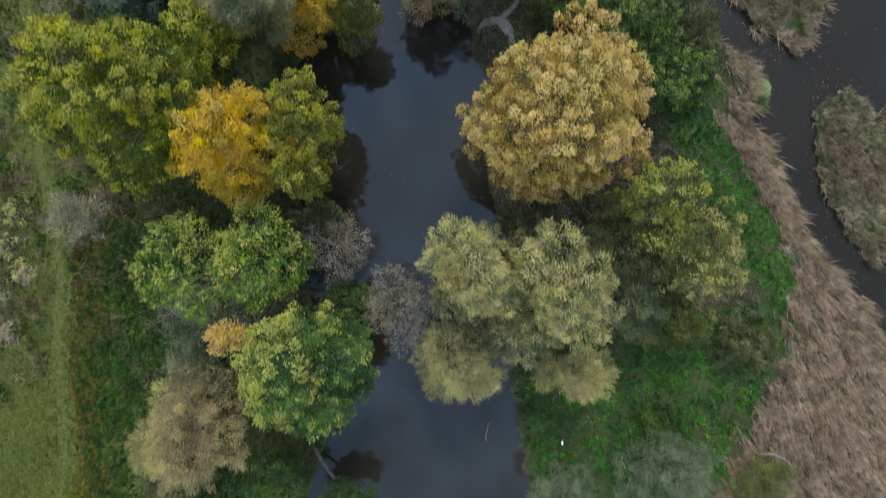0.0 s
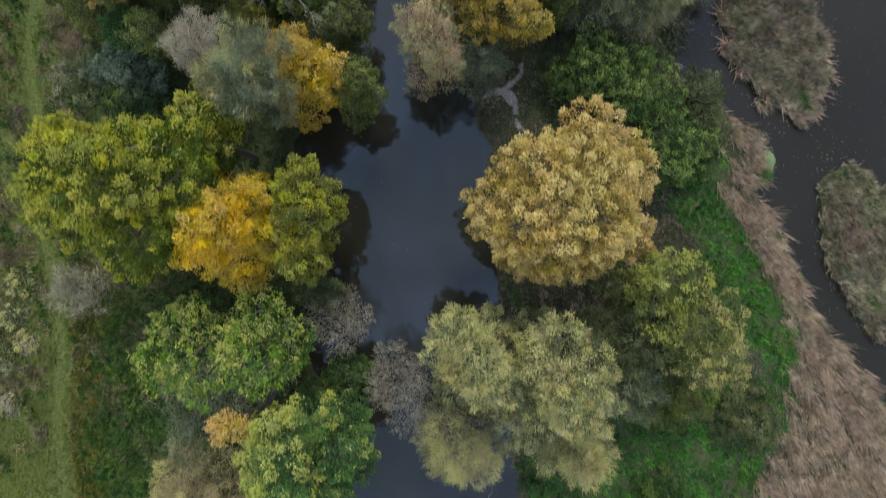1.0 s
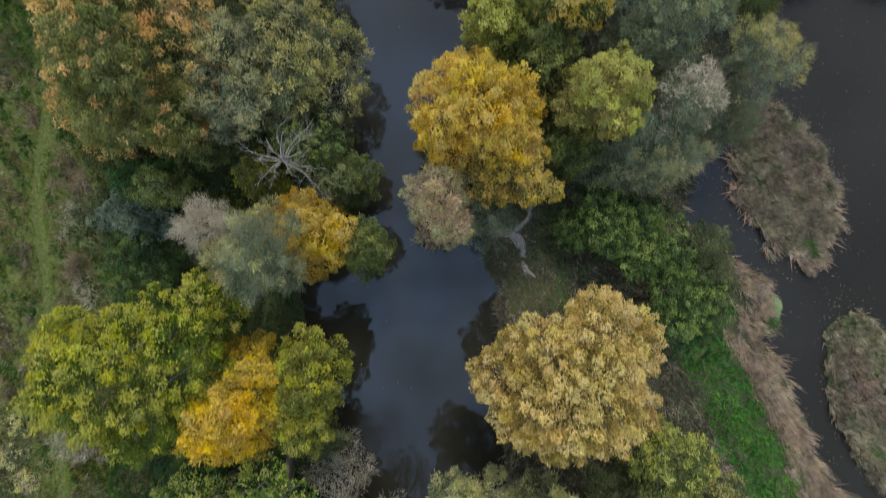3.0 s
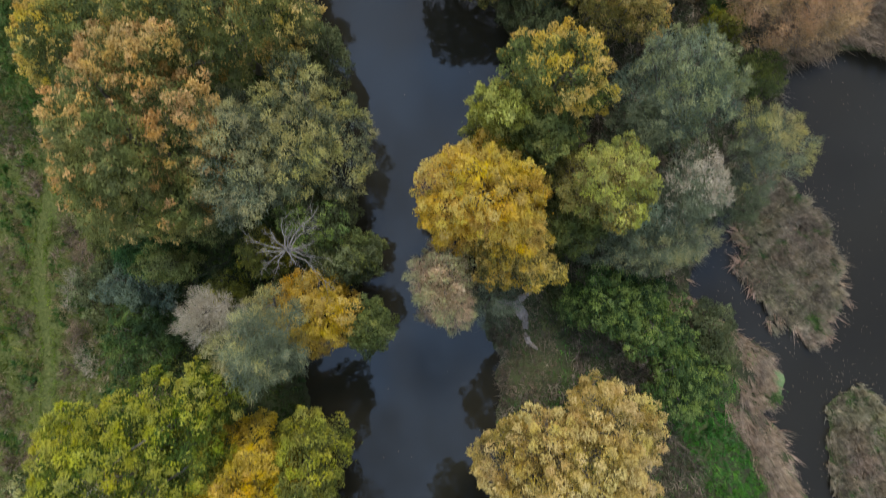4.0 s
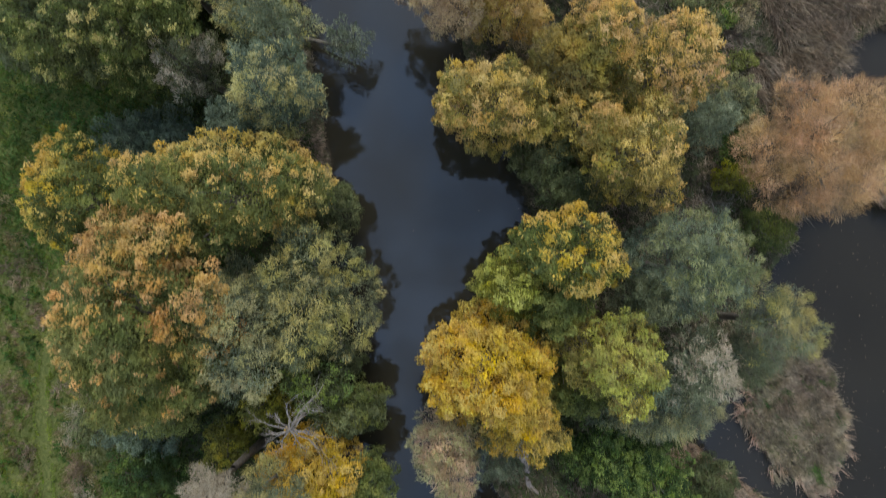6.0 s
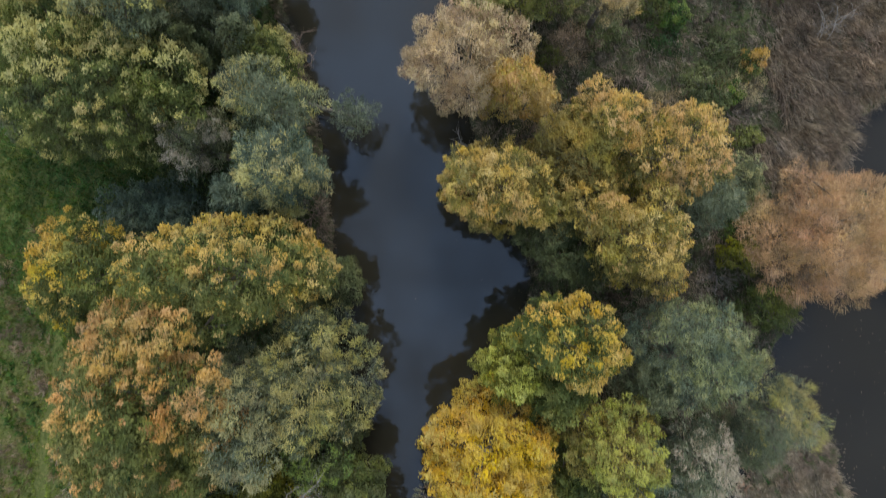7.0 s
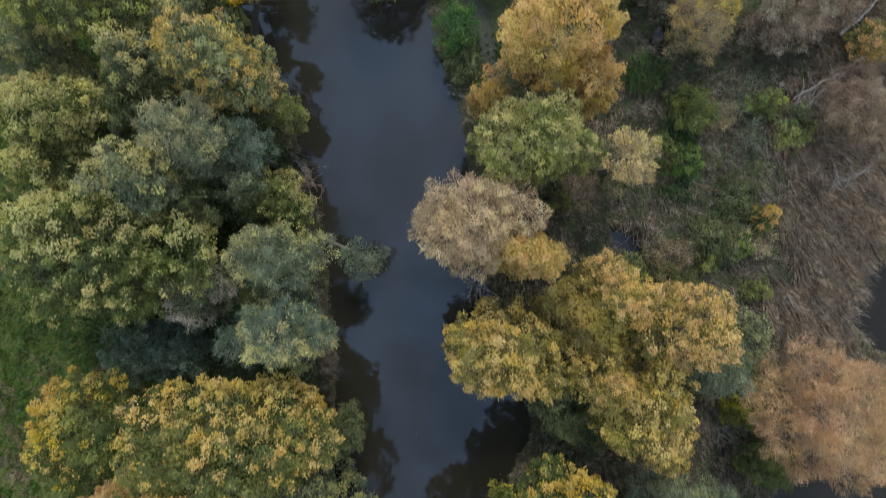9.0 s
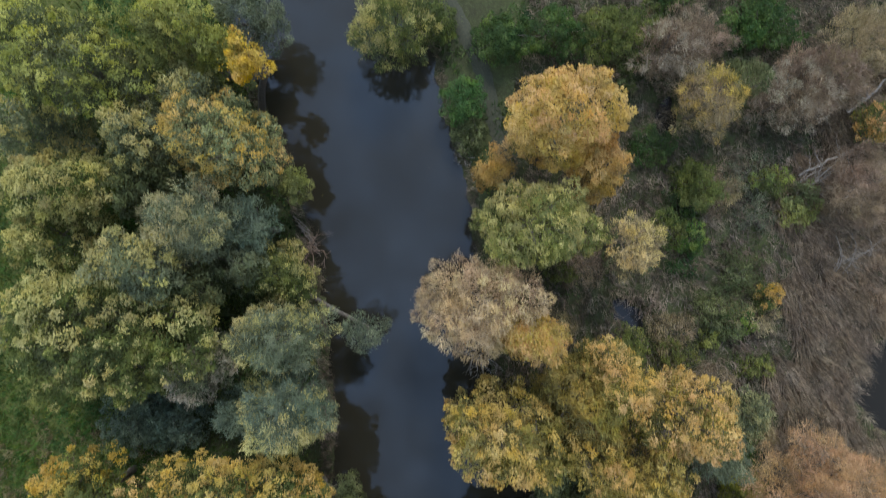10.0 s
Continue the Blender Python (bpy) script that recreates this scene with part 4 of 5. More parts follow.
tree("willow_tree", "beige and silver willow tree", 13.4, -1.1, 1.6, 2.3, 10.9, "silver", "willow", seed=94, lobes=6, tip_leaves='pale_beige', side=(0.2, 0.2, 0.3), slim=0.28)
tree("willow_tree", "grey-green willow skirt by the channel", 12.0, -4.0, 3.7, 1.8, 8.5, "silver", "fine", seed=95, lobes=6, tip_leaves='silver_tips', side=(0.2, 0, 0.2))
tree("willow_tree", "soft grey-green willow over the pond", 17.9, 1.1, 1.8, 2.7, 9.6, "silver", "fine", seed=96, lobes=7, tip_leaves='straw_tips', side=(0.1, 0.3, 0.1), slim=0.25)
tree("willow_shrub", "pale leafless willow leaning over the river", 0.4, -6.0, 2.1, 2.6, 9.8, "rose_beige", "willow", seed=97, tip_leaves='silver_tips', lobes=6, density=0.8)
tree("willow_shrub", "thin grey willow on the bank", 3.1, -6.9, 1.9, 1.8, 6.5, "silver", "fine", seed=98, density=0.6)
tree("maple_tree", "gold and olive maple over the river", 2.6, 13.1, 3.5, 2.8, 11.0, "gold_olive", "broad", seed=99, lobes=9, tip_leaves='straw_gold', side=(-0.2, 0.1, 0.2))
tree("maple_tree", "orange-gold maple with wide crown", 8.0, 16.8, 2.0, 2.1, 11.0, "gold_olive", "small", seed=100, lobes=7, tip_leaves='peach_gold', side=(0, 0.2, 0.5))
tree("maple_tree", "warm golden maple with a spreading crown", 11.6, 14.9, 2.7, 2.7, 11.3, "gold_olive", "small", seed=101, lobes=8, tip_leaves='peach_gold', side=(0.2, 0.2, 0.5))
tree("oak_tree", "olive and straw coloured oak tree", 10.0, 10.2, 3.1, 3.1, 11.0, "gold_olive", "small", seed=102, lobes=9, tip_leaves='straw_gold', side=(0.3, 0.4, 0.1))
tree("alder_tree", "dark olive alder at the river bay", 5.8, 10.6, 2.0, 2.1, 6, "dull_olive", "small", seed=103)
tree("maple_tree", "orange-yellow maple crown on the bank", 3.5, 18.3, 2.5, 1.3, 10.5, "straw_gold", "broad", seed=104, tip_leaves='orange_tips', lobes=6)
tree("willow_tree", "beige and pink-grey willow over the river", 0.6, 19.6, 3.6, 2.8, 11.2, "rose_beige", "willow", seed=105, lobes=10, tip_leaves='peach_cream', side=(0.3, -0.2, 0.3))
tree("willow_shrub", "pale grey-green shrub beside maples", 14.9, 12.6, 1.7, 1.6, 8.0, "silver", "willow", seed=106)
tree("birch_tree", "peach coloured birch with fine twigs", 20.7, 11.0, 3.9, 4.0, 11.0, "peach", "fine", seed=107, lobes=10)
bare_tree("bare_shrub", "dark leafless thicket by the pond", 17.4, 8.6, 2.3, 2.1, 3.2, TWIG, seed=108, stems=9, thick=0.035)
tree("bramble_shrub", "green shrub at the pond edge", 19.9, 6.6, 2.1, 1.5, 3.4, "olive", "small", seed=109)
tree("bramble_shrub", "yellowish shrub in dark thicket", 18.1, 9.7, 1.4, 1.2, 3.2, "ochre", "small", seed=110)
tree("hazel_tree", "fresh yellow-green tree on the bank", 3.4, 24.5, 3.7, 2.4, 11.3, "yellow_green", "small", seed=111, lobes=9, tip_leaves='straw_tips', side=(-0.2, 0.4, 0.2))
tree("hazel_tree", "pale straw-yellow small tree", 8.4, 23.9, 1.4, 1.8, 9.2, "beige", "willow", seed=112, lobes=6, tip_leaves='cream_tips', side=(0, 0.2, 0.6), slim=0.22)
tree("maple_tree", "peach and gold maple by the track", 3.9, 30.2, 3.0, 3.0, 12.3, "straw_gold", "broad", seed=113, lobes=9, tip_leaves='peach_gold', side=(0, 0.3, 0.2))
tree("maple_tree", "russet-orange lower maple crown", 6.2, 28.0, 1.5, 2.0, 10.0, "apricot", "broad", seed=114, lobes=6, slim=0.3)
tree("maple_tree", "rusty shrub maple by the water", 0.7, 27.7, 1.2, 1.2, 6.5, "apricot", "small", seed=115)
bare_tree("dead_tree", "dead grey branches over the water", 1.3, 16.2, 1.9, 1.0, 4, PALE_BARK, seed=116, stems=6, thick=0.04, depth=2)
tree("willow_shrub", "round bright green shrub at the water", -1.4, 32.1, 1.5, 1.5, 3.8, "bright_green", "small", seed=117)
bare_tree("dead_branch", "bare grey branches hanging into the river", -1.1, 28.9, 0.9, 1.8, 1.6, PALE_BARK, seed=118, stems=6, thick=0.04, depth=2)
tree("alder_shrub", "dark shrub on the water edge", -0.7, 30.3, 1.2, 1.4, 2.4, "dull_olive", "small", seed=119)
tree("willow_tree", "olive-yellow willow overhanging the river bend", -6.0, 35.6, 2.7, 2.4, 7.0, "olive", "willow", seed=120, lobes=7, tip_leaves='straw_tips')
tree("willow_shrub", "fine cream-coloured willow shrub", 13.0, 32.7, 1.8, 2.1, 6.5, "beige", "fine", seed=121, tip_leaves='straw_gold', side=(0.6, 0.4, 0.2))
tree("willow_shrub", "yellowish willow shrub on the marsh", 14.9, 34.3, 1.5, 1.3, 6.0, "dull_olive", "small", seed=122, slim=0.25)
tree("hawthorn_shrub", "dark green shrubs beside a track", 3.0, 36.6, 3.3, 1.7, 4, "deep_green", "small", seed=123)
tree("hawthorn_shrub", "green bushy thicket by the track", 7.4, 36.8, 2.9, 2.0, 4.5, "olive", "small", seed=124)
tree("willow_shrub", "pinkish brown bare willow shrub", 11.8, 37.2, 2.8, 1.6, 4.5, "grey_brown", "fine", seed=125)
tree("willow_shrub", "brown-grey bare shrub on the marsh", 19.7, 35.1, 3.0, 2.2, 5, "grey_brown", "fine", seed=126)
tree("willow_shrub", "wide brown-grey bare shrub on the marsh", 22.3, 37.6, 2.7, 2.3, 5.5, "beige", "fine", seed=127)
tree("willow_shrub", "beige bare shrub with twigs", 23.3, 29.0, 2.4, 2.5, 5, "grey_brown", "fine", seed=128)
tree("hazel_shrub", "orange-brown shrub on the marsh", 23.9, 33.0, 1.2, 1.4, 4.5, "brown_olive", "small", seed=129, tip_leaves='orange_tips')
tree("bramble_shrub", "green shrub in dark scrub", 13.7, 28.1, 1.4, 1.7, 4, "olive", "small", seed=130)
tree("bramble_shrub", "low green shrub on the marsh", 20.5, 28.2, 1.3, 1.1, 2.2, "dull_olive", "small", seed=131)
tree("hawthorn_shrub", "small shrub with orange leaves", 18.4, 21.7, 0.8, 1.0, 3.2, "olive", "small", seed=132, tip_leaves='apricot', side=(0, 0.6, 0))
tree("bramble_shrub", "small yellow-green shrub in the scrub", 16.3, 19.5, 1.3, 0.9, 2.4, "dull_olive", "small", seed=133)
tree("hawthorn_shrub", "dark green shrubs at the wood edge", 16.6, 38.6, 2.8, 1.6, 3.5, "deep_green", "small", seed=134)
tree("hawthorn_shrub", "dark green shrub behind the gold maple", 14.3, -12.5, 2.2, 2.2, 5, "deep_green", "small", seed=135, tip_leaves='thicket_tips', density=0.85)
tree("hawthorn_shrub", "grey-green shrub on the channel bank", 17.1, -11.3, 1.4, 1.9, 3.6, "dull_olive", "small", seed=136)
tree("bramble_shrub", "dark bramble beside the bare ground", 7.8, -7.4, 1.3, 2.5, 1.8, "dull_olive", "small", seed=137)
tree("alder_shrub", "dark alder shrub under the willow", -8.0, -1.4, 1.9, 1.3, 5, "dull_olive", "small", seed=138)
tree("hawthorn_shrub", "deep green shrub beside the track", 0.5, 36.1, 1.8, 1.6, 3, "deep_green", "small", seed=139)
tree("hawthorn_shrub", "green shrub at the river bend", -3.3, 36.8, 1.0, 1.4, 3, "olive", "small", seed=140)
tree("hawthorn_shrub", "dark green thicket behind the golden maple", 10.5, -7.6, 3.5, 1.9, 5, "deep_green", "small", seed=141, tip_leaves='thicket_tips', density=0.85)
tree("oak_tree", "dull olive oak between large crowns", -14.7, 19.6, 1.8, 1.5, 11, "dull_olive", "broad", seed=142)
tree("oak_tree", "grey-olive oak at the field edge", -19.0, 16.2, 3.6, 2.5, 12, "dull_olive", "broad", seed=143, lobes=9)
tree("willow_tree", "blue-green shaded willow behind an oak", -11.5, 12.3, 2.6, 1.6, 7, "teal", "willow", seed=144)
tree("alder_shrub", "olive and gold alder below the maples", 7.3, 12.6, 2.4, 2.3, 8.8, "gold_olive", "small", seed=145, tip_leaves='straw_gold')
tree("hawthorn_shrub", "dark hawthorn shrub below the maples", 7.5, 8.6, 2.0, 1.5, 6, "dull_olive", "small", seed=146)
tree("oak_tree", "grey-olive oak crown in the wood", -23.9, 26.9, 2.5, 2.0, 11.5, "grey_olive", "broad", seed=147, tip_leaves='straw_tips')
tree("oak_tree", "dull olive tree low in the wood", -14.3, 22.2, 2.1, 1.7, 8, "dull_olive", "broad", seed=148)
tree("oak_tree", "dull olive crown in the wood", -18.3, 24.5, 2.1, 1.8, 10, "dull_olive", "broad", seed=149)
tree("oak_tree", "grey-olive oak over the field edge", -23.3, 16.4, 3.3, 1.9, 9, "grey_olive", "broad", seed=150)
tree("oak_tree", "dark olive oak in the deep wood", -16.5, 29.7, 2.5, 1.8, 9.5, "grey_olive", "broad", seed=151, tip_leaves='straw_tips')
tree("alder_tree", "grey alder over the shady bank", -12.7, 20.7, 2.2, 1.7, 8.5, "grey_olive", "small", seed=152)
tree("alder_tree", "dull green alder under the willow", -6.8, 7.4, 1.9, 1.6, 8, "dull_olive", "small", seed=153)
tree("maple_tree", "olive green maple between golden crowns", 5.8, 1.8, 2.3, 1.8, 9.5, "olive", "broad", seed=154)
tree("maple_tree", "dark olive maple below golden crowns", 7.5, -2.9, 2.2, 1.8, 7.5, "olive", "broad", seed=155)
tree("willow_tree", "grey-green willow between maple crowns", 11.4, 2.1, 1.9, 1.9, 9, "grey_olive", "willow", seed=156)
tree("willow_shrub", "grey-green willow shrub at the channel", 17.5, -1.0, 2.0, 2.0, 5.5, "grey_olive", "fine", seed=157)
tree("maple_tree", "gold and olive maple between orange crowns", 6.6, 15.2, 2.6, 2.4, 9.6, "gold_olive", "small", seed=158)
tree("oak_tree", "dull olive oak beside the orange oak", -13.5, -1.5, 2.4, 2.1, 10, "brown_olive", "small", seed=159)
tree("rush_tuft", "bright green rush tuft on the pond edge", 21.6, -13.9, 0.5, 0.7, 1.0, "bright_green", "small", seed=160)
tree("weed_clump", "pale dead weed clump beside the track", -22.2, -6.1, 0.9, 1.4, 3.1, "pale_beige", "fine", seed=161, density=0.6)
tree("weed_clump", "grey-pink dead weed clump on the meadow", -22.1, -8.9, 1.0, 1.2, 3.1, "grey_brown", "fine", seed=162, density=0.7)
tree("maple_tree", "fresh green crown at the wood edge", -19.1, 34.1, 2.9, 1.5, 10, "bright_green", "broad", seed=163, lobes=8, tip_leaves='lime_tips')
tree("maple_tree", "green maple standing close behind a golden one", -11.4, -11.1, 1.8, 1.9, 12.0, "green_yellow", "broad", seed=164, lobes=7, tip_leaves='acid_tips', slim=0.3)
tree("oak_tree", "olive oak at the field side of the wood", -22.5, 21.1, 3.0, 1.9, 10.5, "olive", "broad", seed=165, lobes=8, tip_leaves='straw_tips', side=(0, 0.4, 0.3))
tree("oak_tree", "straw-tipped olive oak beside a silver willow", -15.9, 20.6, 2.2, 1.7, 13.8, "grey_olive", "broad", seed=166, lobes=7, tip_leaves='straw_tips', side=(0, 0.4, 0.4), slim=0.18)

tree("weed_clump", "tall pale yellow-green weeds on the meadow", -25.5, -18.4, 0.8, 1.0, 3.1, "grey_olive", "small", seed=171, lobes=5, density=0.8, slim=0.2, tip_leaves='pale_tips')
tree("weed_clump", "tall pale yellow-green weeds on the meadow", -26.3, -20.3, 1.0, 1.0, 3.1, "grey_olive", "small", seed=172, lobes=5, density=0.8, slim=0.2, tip_leaves='pale_tips')
tree("weed_clump", "pale seeding weeds on the meadow", -25.4, -22.0, 0.7, 0.8, 2.9, "pale_beige", "small", seed=173, lobes=5, density=0.8, slim=0.2, tip_leaves='pale_tips')
tree("weed_clump", "tall pale yellow-green weeds on the meadow", -27.0, -22.9, 1.1, 1.2, 3.0, "grey_olive", "small", seed=174, lobes=5, density=0.8, slim=0.2, tip_leaves='pale_tips')
tree("weed_clump", "grey-white seed heads on the meadow", -26.8, -25.5, 0.9, 1.0, 2.9, "pale_beige", "small", seed=175, lobes=5, density=0.8, slim=0.2, tip_leaves='silver_tips')
tree("willow_tree", "grey-green lower willow between pale crowns", 4.2, -26.0, 2.6, 3.0, 8.6, "grey_olive", "fine", seed=176, lobes=7, tip_leaves='silver_tips')
tree("willow_tree", "soft grey-green willow under an olive oak", 10.6, -26.2, 2.2, 2.2, 7.0, "grey_olive", "willow", seed=177, lobes=6)
tree("willow_shrub", "blue-grey willow between golden maples and the channel", 11.3, -2.3, 2.2, 2.0, 8.8, "teal", "willow", seed=178, lobes=6)
tree("bramble_shrub", "dark grey-blue leafless brambles in the marsh", 16.9, 29.3, 1.7, 1.4, 2.4, "silver", "fine", seed=179, density=0.25)
tree("bramble_shrub", "dark grey-blue leafless brambles in the marsh", 17.7, 26.6, 1.3, 1.8, 2.2, "silver", "fine", seed=180, density=0.25)
tree("bramble_shrub", "yellow-green bramble beside dead boughs", 20.3, 27.1, 1.3, 1.0, 2.4, "yellow_green", "small", seed=181, density=0.7)
tree("willow_shrub", "pinkish brown bare willow shrub", 10.6, 36.0, 2.4, 1.9, 5.2, "grey_brown", "fine", seed=182, tip_leaves='pale_beige')
tree("willow_shrub", "wide pinkish-brown bare shrub on the marsh", 18.6, 34.2, 2.6, 2.2, 5.0, "grey_brown", "fine", seed=183, tip_leaves='pale_beige')
tree("oak_tree", "greenish skirt of the orange oak over the meadow", -18.0, 0.2, 2.3, 3.4, 10.0, "brown_olive", "broad", seed=184, lobes=8, tip_leaves='orange_tips', side=(-0.6, 0.2, -0.2))
tree("hazel_shrub", "yellow-green bush under the orange oak", -15.4, -4.6, 1.9, 1.1, 7.4, "yellow_green", "small", seed=185, lobes=6)
tree("alder_tree", "green alder crowding round a dead tree", -6.9, -2.6, 2.0, 1.6, 8.6, "dull_olive", "small", seed=186, lobes=7, tip_leaves='thicket_tips')
tree("hazel_shrub", "shaded yellow-green hazel beside a dead tree", -9.9, -4.0, 1.5, 1.6, 7.4, "ochre", "small", seed=187, lobes=6)
tree("hawthorn_shrub", "dull green hawthorn at the meadow edge", -19.6, -2.6, 1.5, 1.9, 5.2, "brown_olive", "small", seed=188, lobes=6)
tree("weed_clump", "pinkish grey dead weed clump beside the track", -21.7, -3.6, 0.8, 1.3, 2.9, "grey_brown", "fine", seed=189, density=0.7)
tree("weed_clump", "pale dead weed clump on the meadow", -21.6, -10.6, 0.8, 1.0, 2.8, "pale_beige", "fine", seed=190, density=0.6)
tree("bramble_shrub", "bright green low scrub on the marsh", 13.9, 24.9, 0.9, 1.3, 2.4, "bright_green", "small", seed=201, lobes=5, density=0.8, tip_leaves='thicket_tips', group="marsh scrub")
tree("bramble_shrub", "bright green low scrub on the marsh", 17.2, 20.3, 1.2, 0.9, 2.3, "bright_green", "small", seed=202, lobes=5, density=0.8, tip_leaves='thicket_tips', group="marsh scrub")
tree("bramble_shrub", "yellow-green low scrub on the marsh", 15.5, 18.7, 0.7, 0.7, 2.2, "yellow_green", "small", seed=203, lobes=5, density=0.8, tip_leaves='yellow_tips', group="marsh scrub")
tree("bramble_shrub", "grey-green low bush beside golden maples", 17.7, 14.6, 1.5, 1.6, 4.2, "grey_olive", "small", seed=204, lobes=5, density=0.8, tip_leaves='silver_tips', group="marsh scrub")
tree("bramble_shrub", "dull green low bush on the marsh", 18.2, 29.0, 1.3, 0.9, 2.6, "brown_olive", "small", seed=205, lobes=5, density=0.8, tip_leaves='thicket_tips', group="marsh scrub")
tree("maple_tree", "yellow-green maple beside a golden one over the bay", 3.7, 2.9, 2.2, 2.0, 10.6, "ochre", "broad", seed=191, lobes=7, tip_leaves='yellow_tips')


# ---- low scrub of the marsh ----
rs = np.random.default_rng(77)
for i in range(44):
    sx, sy = rs.uniform(5, 19), rs.uniform(11, 42)
    if ground_at(sx, sy) < 0.5 or ground_at(sx + 1, sy) < 0.4 or ground_at(sx - 1, sy) < 0.4 or abs(sx - 1.2 - 0.1 * (40 - sy)) < 1.0:
        continue
    kind = rs.integers(0, 5)
    tree("bramble_shrub", ("low grey-brown scrub of dead stems", "low dull green bramble scrub", "low dark green bramble scrub", "low pale brown twiggy scrub", "low olive scrub on the marsh")[kind],
         round(sx, 1), round(sy, 1), rs.uniform(0.8, 1.7), rs.uniform(0.8, 1.7), ground_at(sx, sy) + rs.uniform(0.9, 1.8),
         ("grey_brown", "brown_olive", "deep_green", "beige", "dull_olive")[kind], ("fine", "small", "small", "fine", "small")[kind], lobes=5, density=0.7, seed=900 + i, group="marsh scrub")


# ---- grass, herbs and reeds ----
def shore_left(y):
    return np.interp(y, LEFT_Y, LEFT_X)


def shore_right(y):
    return np.interp(y, RIGHT_Y, RIGHT_X)


def shore_pond(y):
    return np.interp(y, POND_Y, POND_X)


def track(x, y):
    """Distance east of the line of the mown track on the meadow."""
    return x + 24.0 - 0.35 * np.sin(y * 0.21) - 0.22 * np.sin(y * 0.57 + 1.0) + 0.012 * (y + 10)


def patchy(x, y, s, seed, cut=0.0):
    return (wobble(x, y, s, seed) + 0.5 * wobble(x, y, s * 2.7, seed + 3)) > cut


rg = np.random.default_rng(500)
growth("meadow_grass", "patchy green meadow grass beside the wood", "grass",
       sown(rg, -36, -9, -46, 48, 78, lambda x, y: smooth(-36, -31, x) * smooth(48, 42, y) * np.where(x < -15 + 2.0 * wobble(x, y, 0.5), 1.0, 0.2) * np.where(np.abs(track(x, y)) < 0.4, 0.25, 1) * np.where((track(x, y) < -1.2) & (y < -26 + 0.8 * wobble(x, y, 0.6)), 0.0, 1)), MEADOW, rg, 0.40, 0.045, clump=0.45)
growth("dry_grass", "straw-coloured dry grass tussocks on the meadow", "grass",
       sown(rg, -34, -16, -46, 10, 200, lambda x, y: np.where(patchy(x, y, 1.1, 2.0, 0.22) & (np.abs(track(x, y)) > 0.6) & (y > -26), 1.0, 0.0)), DRY_GRASS, rg, 0.36, 0.042, scatter=0.7, clump=0.7)
growth("meadow_herbs", "dark green leafy herbs in the meadow", "herbs",
       sown(rg, -34, -18, -30, 8, 150, lambda x, y: np.where(patchy(x, y, 0.9, 11.0, 0.3) & (np.abs(track(x, y)) > 0.7), 1.0, 0.0)), WEED, rg, 0.32, 0.12, flat=0.3, clump=0.5)
growth("dead_grass", "pinkish dead grass tussocks on the meadow", "grass",
       sown(rg, -34, -17, -30, 8, 230, lambda x, y: np.where(patchy(x, y, 0.75, 14.0, 0.42) & (np.abs(track(x, y)) > 0.7), 1.0, 0.0)), GREY_REED, rg, 0.42, 0.05, scatter=0.6, flat=0.3, clump=0.5)
growth("track_grass", "short bright green grass of a narrow track", "grass",
       sown(rg, -27, -21, -46, 12, 250, lambda x, y: np.where((np.abs(track(x, y) - 0.34 - 0.1 * wobble(x, y, 1.3)) < 0.13) | (np.abs(track(x, y) + 0.45 - 0.1 * wobble(x, y, 1.1)) < 0.07), smooth(-0.9, 0.3, wobble(x, y, 0.9, 3.0)), 0.0)), TRACK_GRASS, rg, 0.2, 0.05)
growth("mown_grass", "smooth short mown grass at the meadow corner", "grass",
       sown(rg, -36, -24, -46, -24, 260, lambda x, y: np.where((track(x, y) < -1.0) & (y < -25.6 + 0.8 * wobble(x, y, 0.6)), 1.0, 0.0)), MOWN, rg, 0.15, 0.05)
growth("pale_weeds", "pale seeding weeds on the meadow", "weeds",
       sown(rg, -32, -25.0, -30, -16, 420, lambda x, y: np.where(patchy(x, y, 0.9, 5.0, 0.35), 1.0, 0.0)), PALE_WEED, rg, 0.3, 0.06, scatter=0.7, flat=0.3, clump=0.4)
growth("field_grass", "lush dark green grass of the north field", "grass",
       sown(rg, -36, -14, 1, 30, 135, lambda x, y: np.where(x < -18.5 + 1.5 * wobble(x, y, 0.4), smooth(1, 6, y) * smooth(-36, -31, x), 0.0)), FIELD, rg, 0.34, 0.07, flat=0.3, clump=0.4)
growth("bank_stems", "brown dead stems hanging along the west bank", "dead stems",
       sown(rg, -17, -4, 6, 32, 260, lambda x, y: np.where((shore_left(y) - x > -0.1) & (shore_left(y) - x < 0.9), 1.0, 0.0)), SCRUB, rg, 0.6, 0.035, lean=lambda x, y: (0.8, -0.1), scatter=0.4, flat=0.7)
growth("bank_stems", "dark dead stems along the east bank", "dead stems",
       sown(rg, -6, 8, -44, 40, 200, lambda x, y: np.where((x - shore_right(y) > -0.1) & (x - shore_right(y) < 0.7), 1.0, 0.0)), SCRUB, rg, 0.5, 0.035, lean=lambda x, y: (-0.7, 0.0), scatter=0.4, flat=0.7)
growth("sedge", "green sedge patches on the reed islands", "sedge",
       sown(rg, 18, 34, -28, 3, 260, lambda x, y: np.where(((island_near(x, y) < 1.0) | (island_far(x, y) < 1.0)) & patchy(x, y, 1.0, 6.0, 0.45), 1.0, 0.0)), WEED, rg, 0.6, 0.04, lean=lambda x, y: (0.5, -0.5), scatter=0.4, flat=0.5)
